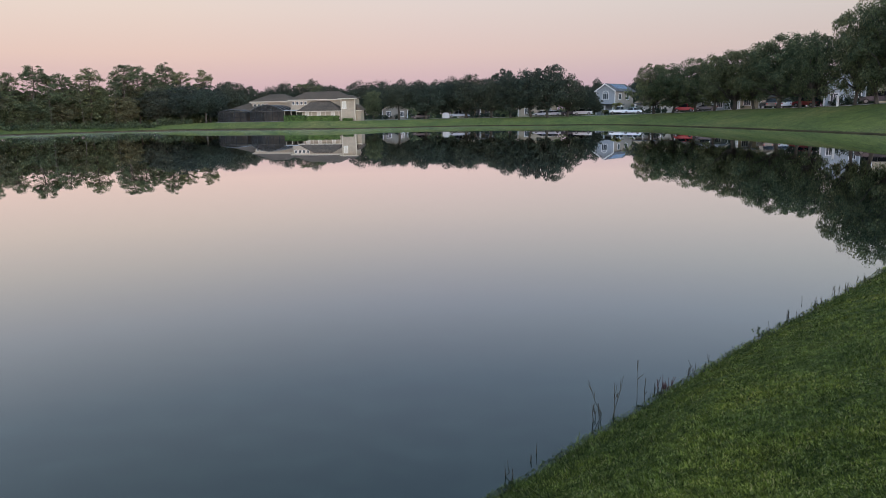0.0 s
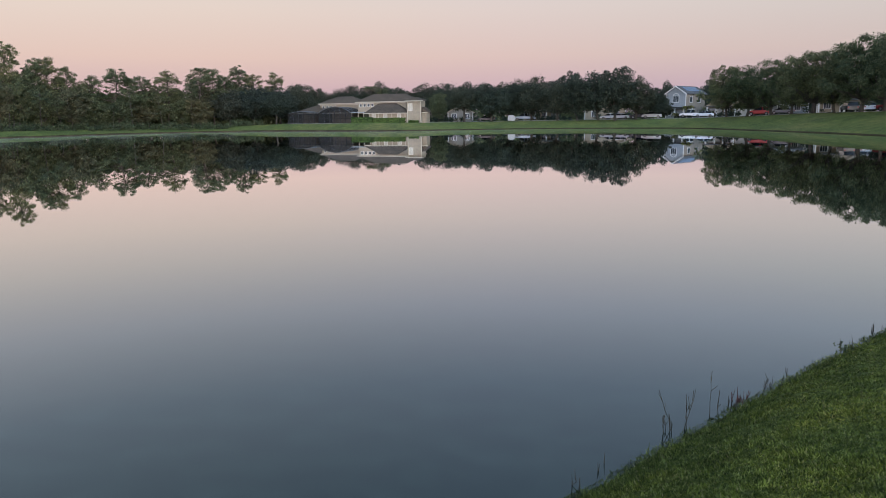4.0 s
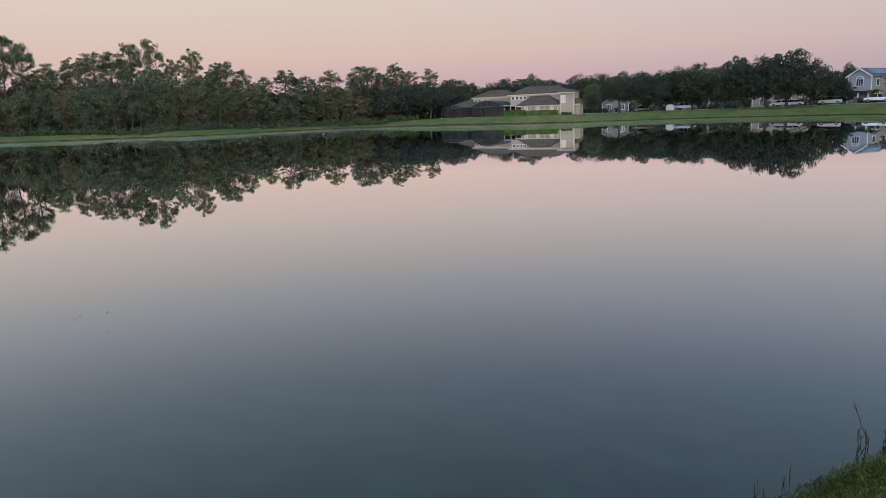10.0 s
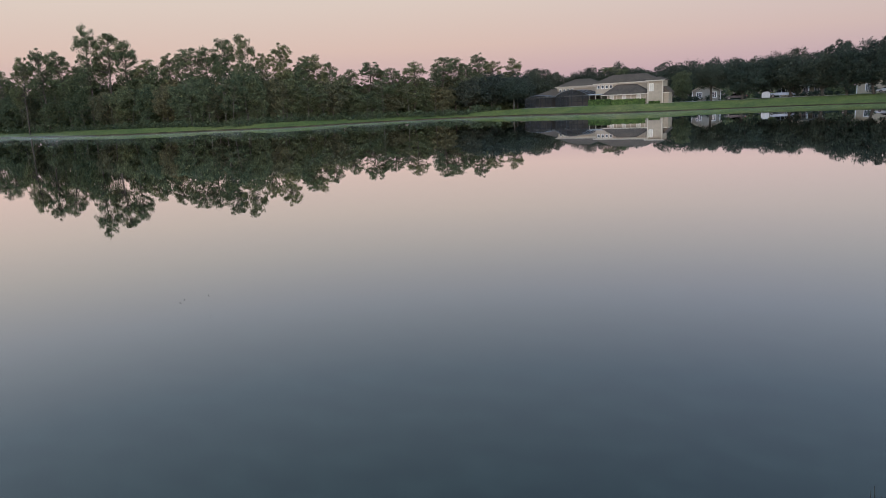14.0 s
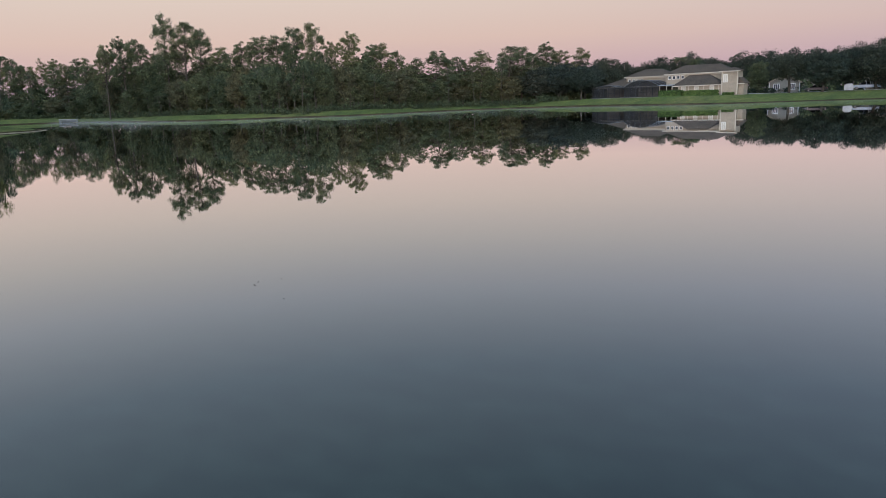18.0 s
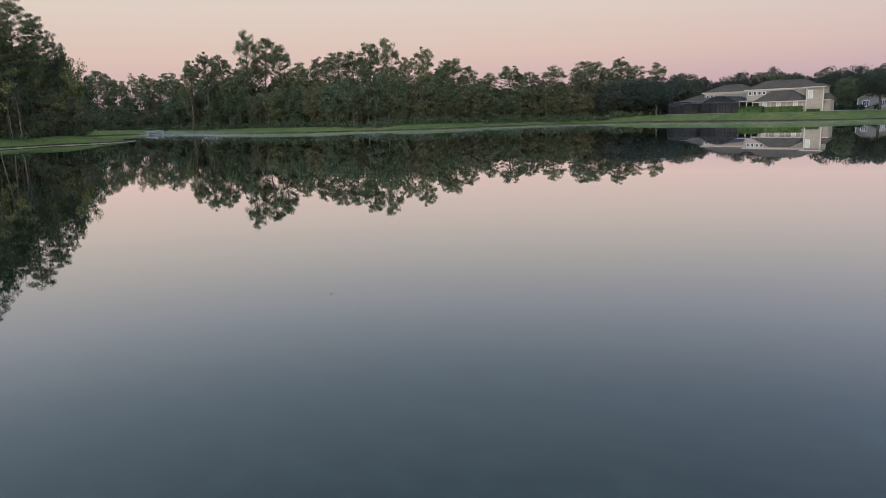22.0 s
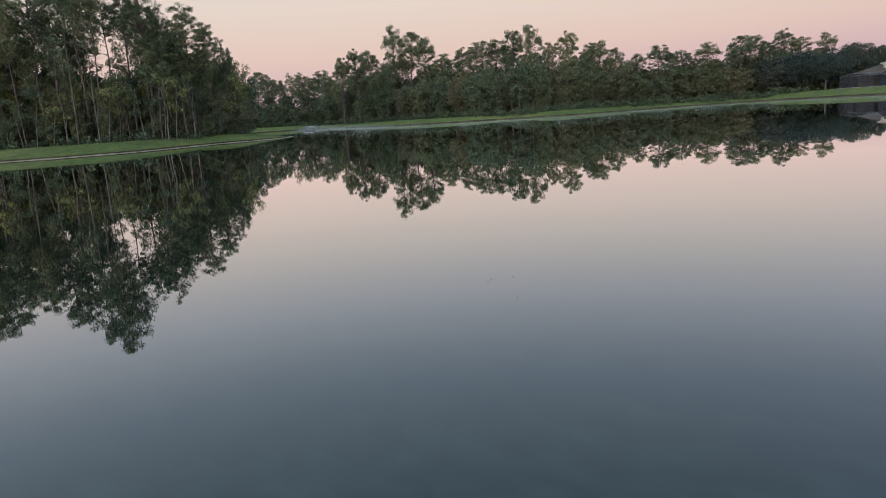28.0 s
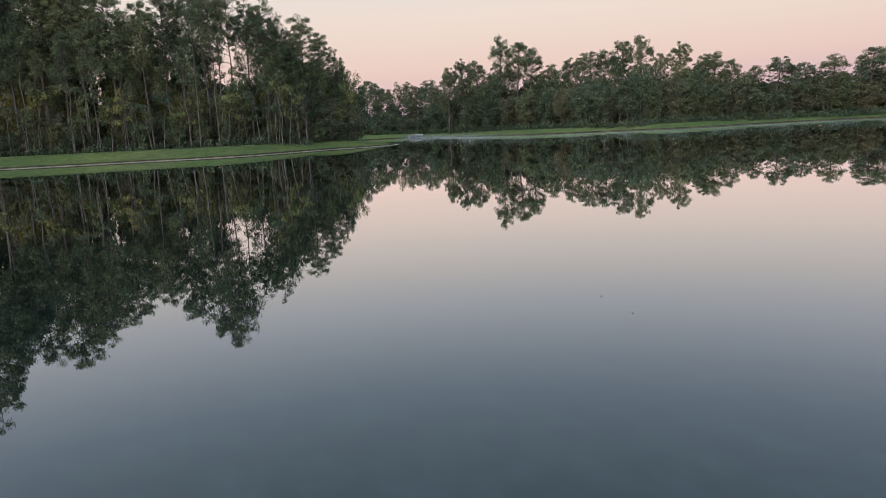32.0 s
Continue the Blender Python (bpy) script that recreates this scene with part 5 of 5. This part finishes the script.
# ---- the street ----


def ribbon(name, knots, half, lift, mat, label, category):
    """A strip that follows the ground along a line of bearings and distances."""
    c = np.array([on(*k) for k in knots])
    t = np.linspace(0, len(c) - 1, 90)
    c = np.stack([np.interp(t, np.arange(len(c)), c[:, i]) for i in (0, 1)], -1)
    d = np.gradient(c, axis=0)
    n = np.stack([d[:, 1], -d[:, 0]], -1) / np.linalg.norm(d, axis=1, keepdims=True)
    rows = [c + n * o for o in (-half, -half + 0.02, half - 0.02, half)]
    zc = ground_z(*c.T)
    v = np.stack([np.c_[r, zc + (lift if 0 < i < 3 else -0.3)] for i, r in enumerate(rows)], 1).reshape(-1, 3)
    i, j = np.meshgrid(np.arange(len(c) - 1), np.arange(3), indexing="ij")
    f = np.stack([i * 4 + j, i * 4 + j + 1, (i + 1) * 4 + j + 1, (i + 1) * 4 + j], -1).reshape(-1, 4)
    tagged(new(name, mesh_of(name, v, f, mat)), label, category, kind="structure")


STREET = [(-6, 197), (0, 195), (6, 192), (11, 189), (15, 180), (19, 169), (23, 154), (27, 137), (31, 122), (36, 108)]
ribbon("road", STREET, 3.4, 0.03, ASPHALT, "grey asphalt street beyond the lawn", "street")
ribbon("pavement", [(a, d - 5.4) for a, d in STREET], 0.75, 0.05, CONCRETE, "pale concrete pavement beside the street", "pavement")


def car(az, d, turn, colour, label, kind="sedan", category="car"):
    """A parked car: lofted body, glasshouse, wheels, lamps."""
    x, y = on(az, d)
    c = thing("car", label, category, "cars parked on the street", pose(x, y, gz(x, y) + 0.05, 0, 0, turn))
    mat = paint("car_paint", colour)
    L, W = {"sedan": (4.6, 1.8), "suv": (4.7, 1.88), "pickup": (5.6, 1.95)}[kind]
    a = L / 2
    if kind == "sedan":
        body = [(-a, 0.35), (-a, 0.85), (-a + 0.7, 0.98), (a - 1.2, 0.92), (a - 0.1, 0.72), (a, 0.35)]
        cab = [(-a + 0.55, 0.96), (-a + 1.35, 1.40), (0.35, 1.42), (1.25, 0.93)]
    elif kind == "suv":
        body = [(-a, 0.4), (-a, 1.05), (-a + 0.3, 1.12), (a - 1.3, 1.08), (a - 0.08, 0.95), (a, 0.4)]
        cab = [(-a + 0.12, 1.1), (-a + 0.45, 1.72), (0.5, 1.74), (1.25, 1.07)]
    else:
        body = [(-a, 0.5), (-a, 1.12), (-0.6, 1.12), (a - 1.4, 1.14), (a - 0.08, 1.02), (a, 0.5)]
        cab = [(-0.75, 1.11), (-0.6, 1.85), (0.75, 1.85), (1.45, 1.13)]
    bm = prism(body, -W / 2, W / 2)
    bmesh.ops.bevel(bm, geom=list(bm.edges), offset=0.07, segments=2, affect="EDGES", profile=0.6)
    shell = part("body", bm, mat, c)

    def loft(points, w0, w1):
        z0, z1 = min(p[1] for p in points), max(p[1] for p in points)
        b = bmesh.new()
        sides = []
        for s in (-1, 1):
            sides.append([b.verts.new((px, s * (w0 + (w1 - w0) * (pz - z0) / (z1 - z0)) / 2, pz)) for px, pz in points])
        b.faces.new(sides[0])
        b.faces.new(sides[1][::-1])
        for i in range(len(points)):
            j = (i + 1) % len(points)
            b.faces.new((sides[0][i], sides[1][i], sides[1][j], sides[0][j]))
        return b

    part("glazing", loft(cab, W - 0.1, W - 0.5), CAR_GLASS, c, "dark car glass")
    ct = max(p[1] for p in cab)
    xs = [p[0] for p in cab if p[1] > ct - 0.06]
    part("roof", box(min(xs) - 0.05, max(xs) + 0.1, -(W - 0.52) / 2, (W - 0.52) / 2, ct - 0.02, ct + 0.05, 0.02), mat, c)
    mid = (min(xs) + max(xs)) / 2
    for s in (-1, 1):
        pl = bmesh.new()
        v = [pl.verts.new(p) for p in ((mid - 0.05, s * (W - 0.08) / 2, cab[0][1]), (mid + 0.05, s * (W - 0.08) / 2, cab[0][1]), (mid + 0.05, s * (W - 0.47) / 2, ct), (mid - 0.05, s * (W - 0.47) / 2, ct))]
        pl.faces.new(v)
        bmesh.ops.solidify(pl, geom=list(pl.faces), thickness=0.03)
        part("pillar", pl, mat, c)
    r = 0.33 if kind == "sedan" else 0.38
    for wx in (-a + 0.85, a - 0.9):
        for s in (-1, 1):
            w = bmesh.new()
            bmesh.ops.create_cone(w, cap_ends=True, segments=18, radius1=r, radius2=r, depth=0.22, matrix=Matrix.Translation((wx, s * (W / 2 - 0.08), r)) @ Matrix.Rotation(math.pi / 2, 4, "X"))
            tyre = part("wheel", w, RUBBER, c)
            q = bmesh.new()
            bmesh.ops.create_cone(q, cap_ends=True, segments=14, radius1=r * 0.62, radius2=r * 0.62, depth=0.03, matrix=Matrix.Translation((wx, s * (W / 2 + 0.04), r)) @ Matrix.Rotation(math.pi / 2, 4, "X"))
            part("rim", q, CHROME, tyre, "silver wheel rim")
    for s in (-1, 1):
        part("headlight", box(a - 0.16, a + 0.01, s * W * 0.36 - 0.18, s * W * 0.36 + 0.18, body[-2][1] - 0.2, body[-2][1] - 0.04, 0.02), CHROME, shell, "clear headlight")
        part("tail_light", box(-a - 0.015, -a + 0.08, s * W * 0.4 - 0.12, s * W * 0.4 + 0.12, 0.72, 0.92, 0.02), TAIL, shell, "red tail light")
    for ex in (-a - 0.05, a - 0.06):
        part("bumper", box(ex, ex + 0.11, -W * 0.46, W * 0.46, 0.38, 0.56, 0.03), mat, shell)
    return c


TAIL = paint("tail_red", (0.35, 0.02, 0.02))
car(11.05, 184, 168, (0.42, 0.43, 0.45), "silver SUV parked by the lawn's edge", "suv")
car(10.1, 190, 172, (0.03, 0.03, 0.04), "black SUV parked behind the silver one", "suv")
car(13.9, 190, 160, (0.78, 0.80, 0.82), "white pickup truck parked by a driveway", "pickup", "pickup truck")
car(14.75, 183, 165, (0.72, 0.76, 0.82), "white sedan parked beside the pickup", "sedan")
car(18.5, 171, 158, (0.45, 0.02, 0.025), "red hatchback SUV parked under the oaks", "suv")
car(7.9, 189, 172, (0.75, 0.77, 0.8), "white sedan parked under the oaks", "sedan")
car(8.7, 188, 172, (0.72, 0.74, 0.78), "white compact car parked under the oaks", "sedan")
car(1.45, 190, 176, (0.32, 0.40, 0.52), "blue-grey pickup parked beside a white tent", "pickup", "pickup truck")
car(-1.6, 186, 178, (0.02, 0.022, 0.025), "black sedan parked in the shade of an oak", "sedan")
car(20.0, 166, 155, (0.10, 0.11, 0.12), "dark grey sedan parked under the oaks", "sedan")
car(25.2, 150, 78, (0.75, 0.77, 0.8), "white van parked under the oaks", "suv")
car(24.2, 147, 80, (0.06, 0.065, 0.07), "dark off-road car parked under the oaks", "suv")
car(26.7, 146, 118, (0.26, 0.025, 0.025), "red SUV parked behind an oak trunk", "suv")
car(31.0, 124, 145, (0.03, 0.03, 0.035), "black car parked beneath the oaks", "suv")


def bollard(az, d):
    x, y = on(az, d)
    b = thing("marker_post", "white marker post standing in the lawn", "post", at=pose(x, y, gz(x, y)))
    part("post", box(-0.13, 0.13, -0.13, 0.13, -0.2, 1.45, 0.02), WHITE, b)
    part("cap", box(-0.17, 0.17, -0.17, 0.17, 1.45, 1.58, 0.03), WHITE, b)


bollard(28.6, 119)


def weir():
    x, y = on(-55.9, 223)
    w = thing("weir", "low concrete outfall box at the pond's inlet", "weir", at=pose(x, y, 0, 0, 0, 55.9))
    part("headwall", box(-2.1, 2.1, 0, 0.4, -0.5, 0.78, 0.04), DARK_CONCRETE, w)
    for s in (-1, 1):
        part("wing_wall", box(s * 2.1 - 0.15, s * 2.1 + 0.15, -1.4, 0.4, -0.5, 0.7, 0.03), DARK_CONCRETE, w)
    part("top_slab", box(-2.4, 2.4, -0.3, 0.7, 0.79, 0.95, 0.03), CONCRETE, w, "pale concrete top slab")
    # dark panel stands in for the shade inside the outfall opening
    part("opening_shade", box(-1.7, 1.7, -0.06, -0.01, 0.02, 0.4, 0.01), SCREEN_BAR, w, "dark panel for the shaded outfall opening")


weir()


def tent(az, d):
    x, y = on(az, d)
    t = thing("tent_canopy", "small white canopy tent beside a parked pickup", "tent", at=pose(x, y, gz(x, y)))
    part("cover", prism([(-0.95, 0.15), (-0.95, 1.1), (-0.5, 1.55), (0.5, 1.55), (0.95, 1.1), (0.95, 0.15)], -1.2, 1.2), CANVAS, t)
    part("pole", box(-0.99, -0.91, -1.25, -1.2, 0, 1.1), SCREEN_BAR, t)
    part("pole", box(0.91, 0.99, -1.25, -1.2, 0, 1.1), SCREEN_BAR, t)


tent(0.4, 187)

# ---- the near bank: grass, reeds and weeds ----


def near_grass():
    rng = np.random.default_rng(400)
    n, m = 1000000, 16000
    az = np.radians(np.r_[rng.uniform(-8, 42, n), rng.uniform(42, 352, m)])
    r = np.r_[2.4 * (22 / 2.4) ** rng.random(n), 0.4 * (9 / 0.4) ** rng.random(m)]
    x, y = r * np.sin(az), r * np.cos(az)
    # the shore's distance from a fine grid
    gx, gy = np.meshgrid(np.arange(-10, 20, 0.2), np.arange(-10, 26, 0.2), indexing="ij")
    shore = from_shore(gx.ravel(), gy.ravel()).reshape(gx.shape)
    fx, fy = np.clip((x + 10) / 0.2, 0, gx.shape[0] - 2), np.clip((y + 10) / 0.2, 0, gx.shape[1] - 2)
    ix, iy = fx.astype(int), fy.astype(int)
    fx, fy = fx - ix, fy - iy
    s = shore[ix, iy] * (1 - fx) * (1 - fy) + shore[ix + 1, iy] * fx * (1 - fy) + shore[ix, iy + 1] * (1 - fx) * fy + shore[ix + 1, iy + 1] * fx * fy
    keep = s > -0.06
    x, y, s, r = x[keep], y[keep], s[keep], r[keep]
    n = len(x)
    z = 0.05 + 2.1 * (1 - np.exp(-np.maximum(s, 0) / 3.6))
    # tufts of longer and shorter grass, from a grid of noise
    grid = np.array([[noise.noise(Vector((i * 0.26, j * 0.26, 0))) + 0.5 * noise.noise(Vector((i * 0.9, j * 0.9, 3))) for j in range(260)] for i in range(260)])
    tuft = grid[np.clip(((x + 6) * 10).astype(int), 0, 259), np.clip((y * 10).astype(int), 0, 259)]
    rim = np.exp(-np.maximum(s, 0) / 0.3)
    z += 0.028 * np.clip(tuft, 0.0, 1.0) * np.clip(s / 0.4, 0, 1)
    length = (0.016 + 0.020 * rng.random(n) ** 1.5) * (1 + 0.7 * tuft) * np.clip(0.85 + r / 40, 0.8, 1.3) * (1 + 1.1 * rim * rng.random(n) ** 2)
    width = np.maximum(0.0030, r * 0.00050) * rng.uniform(0.5, 1.5, n)
    a = rng.uniform(0, 2 * math.pi, n)
    lean = rng.uniform(0.2, 1.3, n) * length
    root = np.stack([x, y, z - 0.008], -1)
    side = np.stack([-np.sin(a), np.cos(a), 0 * a], -1) * width[:, None]
    fwd = np.stack([np.cos(a), np.sin(a), 0 * a], -1)
    up = np.array([0, 0, 1])
    mid = root + fwd * (lean * 0.4)[:, None] + up * (length * 0.7)[:, None]
    tip = root + fwd * lean[:, None] + up * (length * rng.uniform(0.55, 1.0, n))[:, None]
    tri = np.stack([mid * 0.5 + root * 0.5 + side, tip, mid * 0.5 + root * 0.5 - side], 1)
    # darker blades along the water
    near_water = rng.random(n) < np.clip(1.25 - s / 1.1, 0.0, 0.92)
    for name, pick, mat, label in (("bank_grass", ~near_water, BLADE, "coarse green lawn grass on the near bank"), ("shore_grass", near_water, DARK_BLADE, "dark green grass along the water's edge")):
        v = tri[pick].reshape(-1, 3)
        tagged(new(name, mesh_of(name, v, np.arange(len(v)).reshape(-1, 3), mat)), label, "grass", kind="stuff")


near_grass()


def reed(x, y, h, stems, seed, leafy=0, mat=None):
    rng = np.random.default_rng(seed)
    z = max(gz(x, y), -0.05)
    ob = thing("reed", "dry brown weed stems standing at the water's edge", "weed", "weeds along the bank", pose(x, y, z - 0.03))
    paths = []
    for i in range(stems):
        a = np.array([rng.normal(0, 0.06), rng.normal(0, 0.06), 0])
        b = a + np.array([rng.normal(0, 0.14 * h), rng.normal(0, 0.14 * h), h * rng.uniform(0.65, 1.05)])
        p = wobble(rng, a, b, 5, 0.006)
        paths.append(p)
        items = [(p, np.linspace(0.0042, 0.0020, 5))]
        for k in range(3):
            q = p[2] + (p[4] - p[2]) * rng.random()
            items.append((np.array([q, q + np.array([rng.normal(0, 0.07 * h), rng.normal(0, 0.07 * h), rng.uniform(0.05, 0.12)])]), (0.0035, 0.0018)))
        v, f = tubes(items, 5)
        part("stem", mesh_of("stem", v, f, mat or STEM, True), mat or STEM, ob)
    for i in range(max(1, stems // 2)):
        a, l = rng.uniform(0, 6.28), rng.uniform(0.3, 0.7) * min(h, 0.35)
        d = np.array([math.cos(a), math.sin(a), 0])
        n = np.array([-d[1], d[0], 0])
        foot = paths[i][1] + (paths[i][2] - paths[i][1]) * rng.random()
        t = np.linspace(0, 1, 6)
        mid = d * (l * t)[:, None] + np.array([0, 0, 1]) * (0.10 * t - 0.16 * t * t)[:, None] + foot
        w = (0.007 * np.sin(np.pi * (0.12 + 0.88 * t)))[:, None]
        v = np.stack([mid - n * w, mid + n * w], 1).reshape(-1, 3)
        f = np.array([(2 * k, 2 * k + 1, 2 * k + 3, 2 * k + 2) for k in range(5)])
        part("leaf_blade", mesh_of("leaf_blade", v, f, mat or STEM), mat or STEM, ob)
    if leafy:
        c = np.array([0, 0, h * 0.75]) + rng.normal(0, 1, (leafy, 3)) * (0.045, 0.045, h * 0.18)
        v, f = leaf_clumps(rng, c, 0.022)
        part("leaves", mesh_of("leaves", v, f, WOODS), WOODS, ob)


for k, row in enumerate([(1.60, 6.5, 0.47, 3), (1.48, 6.38, 0.18, 4), (2.0, 6.75, 0.43, 2), (2.28, 7.02, 0.17, 9), (2.6, 7.38, 0.25, 2), (2.7, 7.45, 0.18, 2), (2.92, 7.64, 0.19, 1),
                         (2.2, 6.95, 0.10, 3), (0.42, 5.28, 0.15, 2), (0.78, 5.66, 0.08, 2), (6.1, 10.9, 0.22, 2), (6.5, 11.15, 0.13, 5), (7.1, 11.75, 0.15, 5), (5.6, 10.4, 0.10, 4), (4.9, 9.75, 0.09, 4)]):
    reed(row[0], row[1], row[2] * 1.05, row[3], 500 + k, mat=RUST if k == 3 else None)
reed(4.0, 8.72, 0.2, 2, 540, leafy=26)


def floating(x, y, n, seed):
    """Fallen leaves drifting on the water."""
    rng = np.random.default_rng(seed)
    for i in range(n):
        a = rng.uniform(0, 6.28)
        l, w = rng.uniform(0.012, 0.026), rng.uniform(0.006, 0.010)
        bm = bmesh.new()
        ring = [bm.verts.new((l * math.cos(t) * (1 - 0.25 * math.sin(t) ** 2), w * math.sin(t), 0.004 + 0.006 * math.cos(t) ** 2)) for t in np.linspace(0, 2 * math.pi, 9)[:-1]]
        bm.faces.new(ring)
        bmesh.ops.solidify(bm, geom=list(bm.faces), thickness=0.003)
        leaf = part("fallen_leaf", bm, STEM, None)
        tagged(leaf, "brown fallen leaf floating on the still pond", "leaf", "leaves floating on the pond")
        leaf.matrix_basis = pose(x + rng.normal(0, 0.25), y + rng.normal(0, 0.15), 0.003, 0, 0, math.degrees(a))


for k, (fx, fy, n) in enumerate([(-8.8, 8.8, 3), (-7.8, 7.9, 1)]):
    floating(fx, fy, n, 600 + k)


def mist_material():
    """Morning mist: thin, uneven warm-white haze painted as opacity, thinning out towards the rim of each flat sheet.
    """
    k = Mat("painted_mist")
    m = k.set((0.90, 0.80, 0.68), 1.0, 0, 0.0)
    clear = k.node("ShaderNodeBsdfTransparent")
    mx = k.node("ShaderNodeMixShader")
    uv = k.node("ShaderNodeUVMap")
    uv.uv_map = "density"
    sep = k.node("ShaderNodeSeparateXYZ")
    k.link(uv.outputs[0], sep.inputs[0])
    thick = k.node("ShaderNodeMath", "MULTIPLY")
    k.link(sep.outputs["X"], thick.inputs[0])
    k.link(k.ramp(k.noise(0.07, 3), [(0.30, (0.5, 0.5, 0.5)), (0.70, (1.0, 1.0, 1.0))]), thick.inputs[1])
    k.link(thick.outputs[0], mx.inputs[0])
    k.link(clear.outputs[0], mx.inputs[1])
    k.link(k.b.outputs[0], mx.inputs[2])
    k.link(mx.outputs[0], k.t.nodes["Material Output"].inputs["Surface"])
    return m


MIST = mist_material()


def mist():
    """Low sheets of painted haze over the water by the far banks, thickest along the shore, and a deeper bank of it in
    the inlet.
    """
    knots = [-58.0, -57.0, -55.5, -53.8, -51.8, -50, -48, -44.6, -41, -37, -34.7, -32.6, -30.5, -28.4, -24, -20, -16, -12, -8, -4, 2, 8, 14]
    reach = [150, 224, 222, 207, 189, 178, 171, 165, 163, 159, 160, 164, 169.5, 174.5, 180, 180, 174, 165, 160, 161, 165, 161, 154]
    v, f, dens = [], [], []
    # from bearing, to bearing, height, depth out from the shore, thickness
    for a0, a1, z, deep, thick in [(-57.5, 16, 0.05, 55, 0.08), (-57, 14, 0.11, 40, 0.055), (-57.9, -47.5, 0.22, 74, 0.20), (-57.8, -49, 0.5, 64, 0.17), (-57.6, -50.5, 0.9, 54, 0.13)]:
        az = np.linspace(a0, a1, int((a1 - a0) * 2) + 8)
        # painted haze opacity by distance out from the shore
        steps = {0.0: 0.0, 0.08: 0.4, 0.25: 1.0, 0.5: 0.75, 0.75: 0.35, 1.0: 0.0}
        n = len(v)
        for a in az:
            d0 = np.interp(a, knots, reach) - 1.6
            ends = min(1.0, (a - a0) / 2.0, (a1 - a) / (0.5 * (a1 - a0)))
            wave = 1 + 0.25 * math.sin(a * 1.7 + z * 9) + 0.15 * math.sin(a * 4.1 + z * 5)
            for k in steps:
                v.append((*on(a, d0 - deep * wave * k), z + 0.04 * math.sin(a * 3 + 5 * k)))
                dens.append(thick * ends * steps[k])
        m = len(steps)
        f += [(n + m * i + j, n + m * i + j + 1, n + m * (i + 1) + j + 1, n + m * (i + 1) + j) for i in range(len(az) - 1) for j in range(m - 1)]
    faces = np.array(f)
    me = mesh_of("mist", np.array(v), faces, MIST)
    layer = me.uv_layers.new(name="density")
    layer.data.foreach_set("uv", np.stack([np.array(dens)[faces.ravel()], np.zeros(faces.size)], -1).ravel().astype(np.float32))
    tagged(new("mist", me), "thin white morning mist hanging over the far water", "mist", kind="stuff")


mist()


def garden_lamp(az, d, h):
    """A lit globe on a post, placed to fit the camera's view: hidden by a crown, mirrored in the water."""
    x, y = on(az, d)
    lamp = thing("garden_lamp", "lit amber post lamp before a house", "lamp", at=pose(x, y, gz(x, y)))
    v, f = tube([(0, 0, -0.1), (0, 0, h * 0.5), (0, 0, h)], (0.04, 0.035, 0.03), 8)
    part("post", mesh_of("post", v, f, SCREEN_BAR, True), SCREEN_BAR, lamp)
    k = Mat("lamp_glow")
    k.b.inputs["Emission Color"].default_value = (1.0, 0.45, 0.12, 1)
    k.b.inputs["Emission Strength"].default_value = 1.6
    m = k.set((0.8, 0.6, 0.4), 0.4)
    bm = bmesh.new()
    bmesh.ops.create_icosphere(bm, subdivisions=2, radius=0.10, matrix=Matrix.Translation((0, 0, h + 0.09)))
    part("globe", bm, m, lamp, "glowing amber glass globe")
    part("cap", box(-0.1, 0.1, -0.1, 0.1, h + 0.18, h + 0.22, 0.02), SCREEN_BAR, lamp)


garden_lamp(26.5, 150, 3.0)
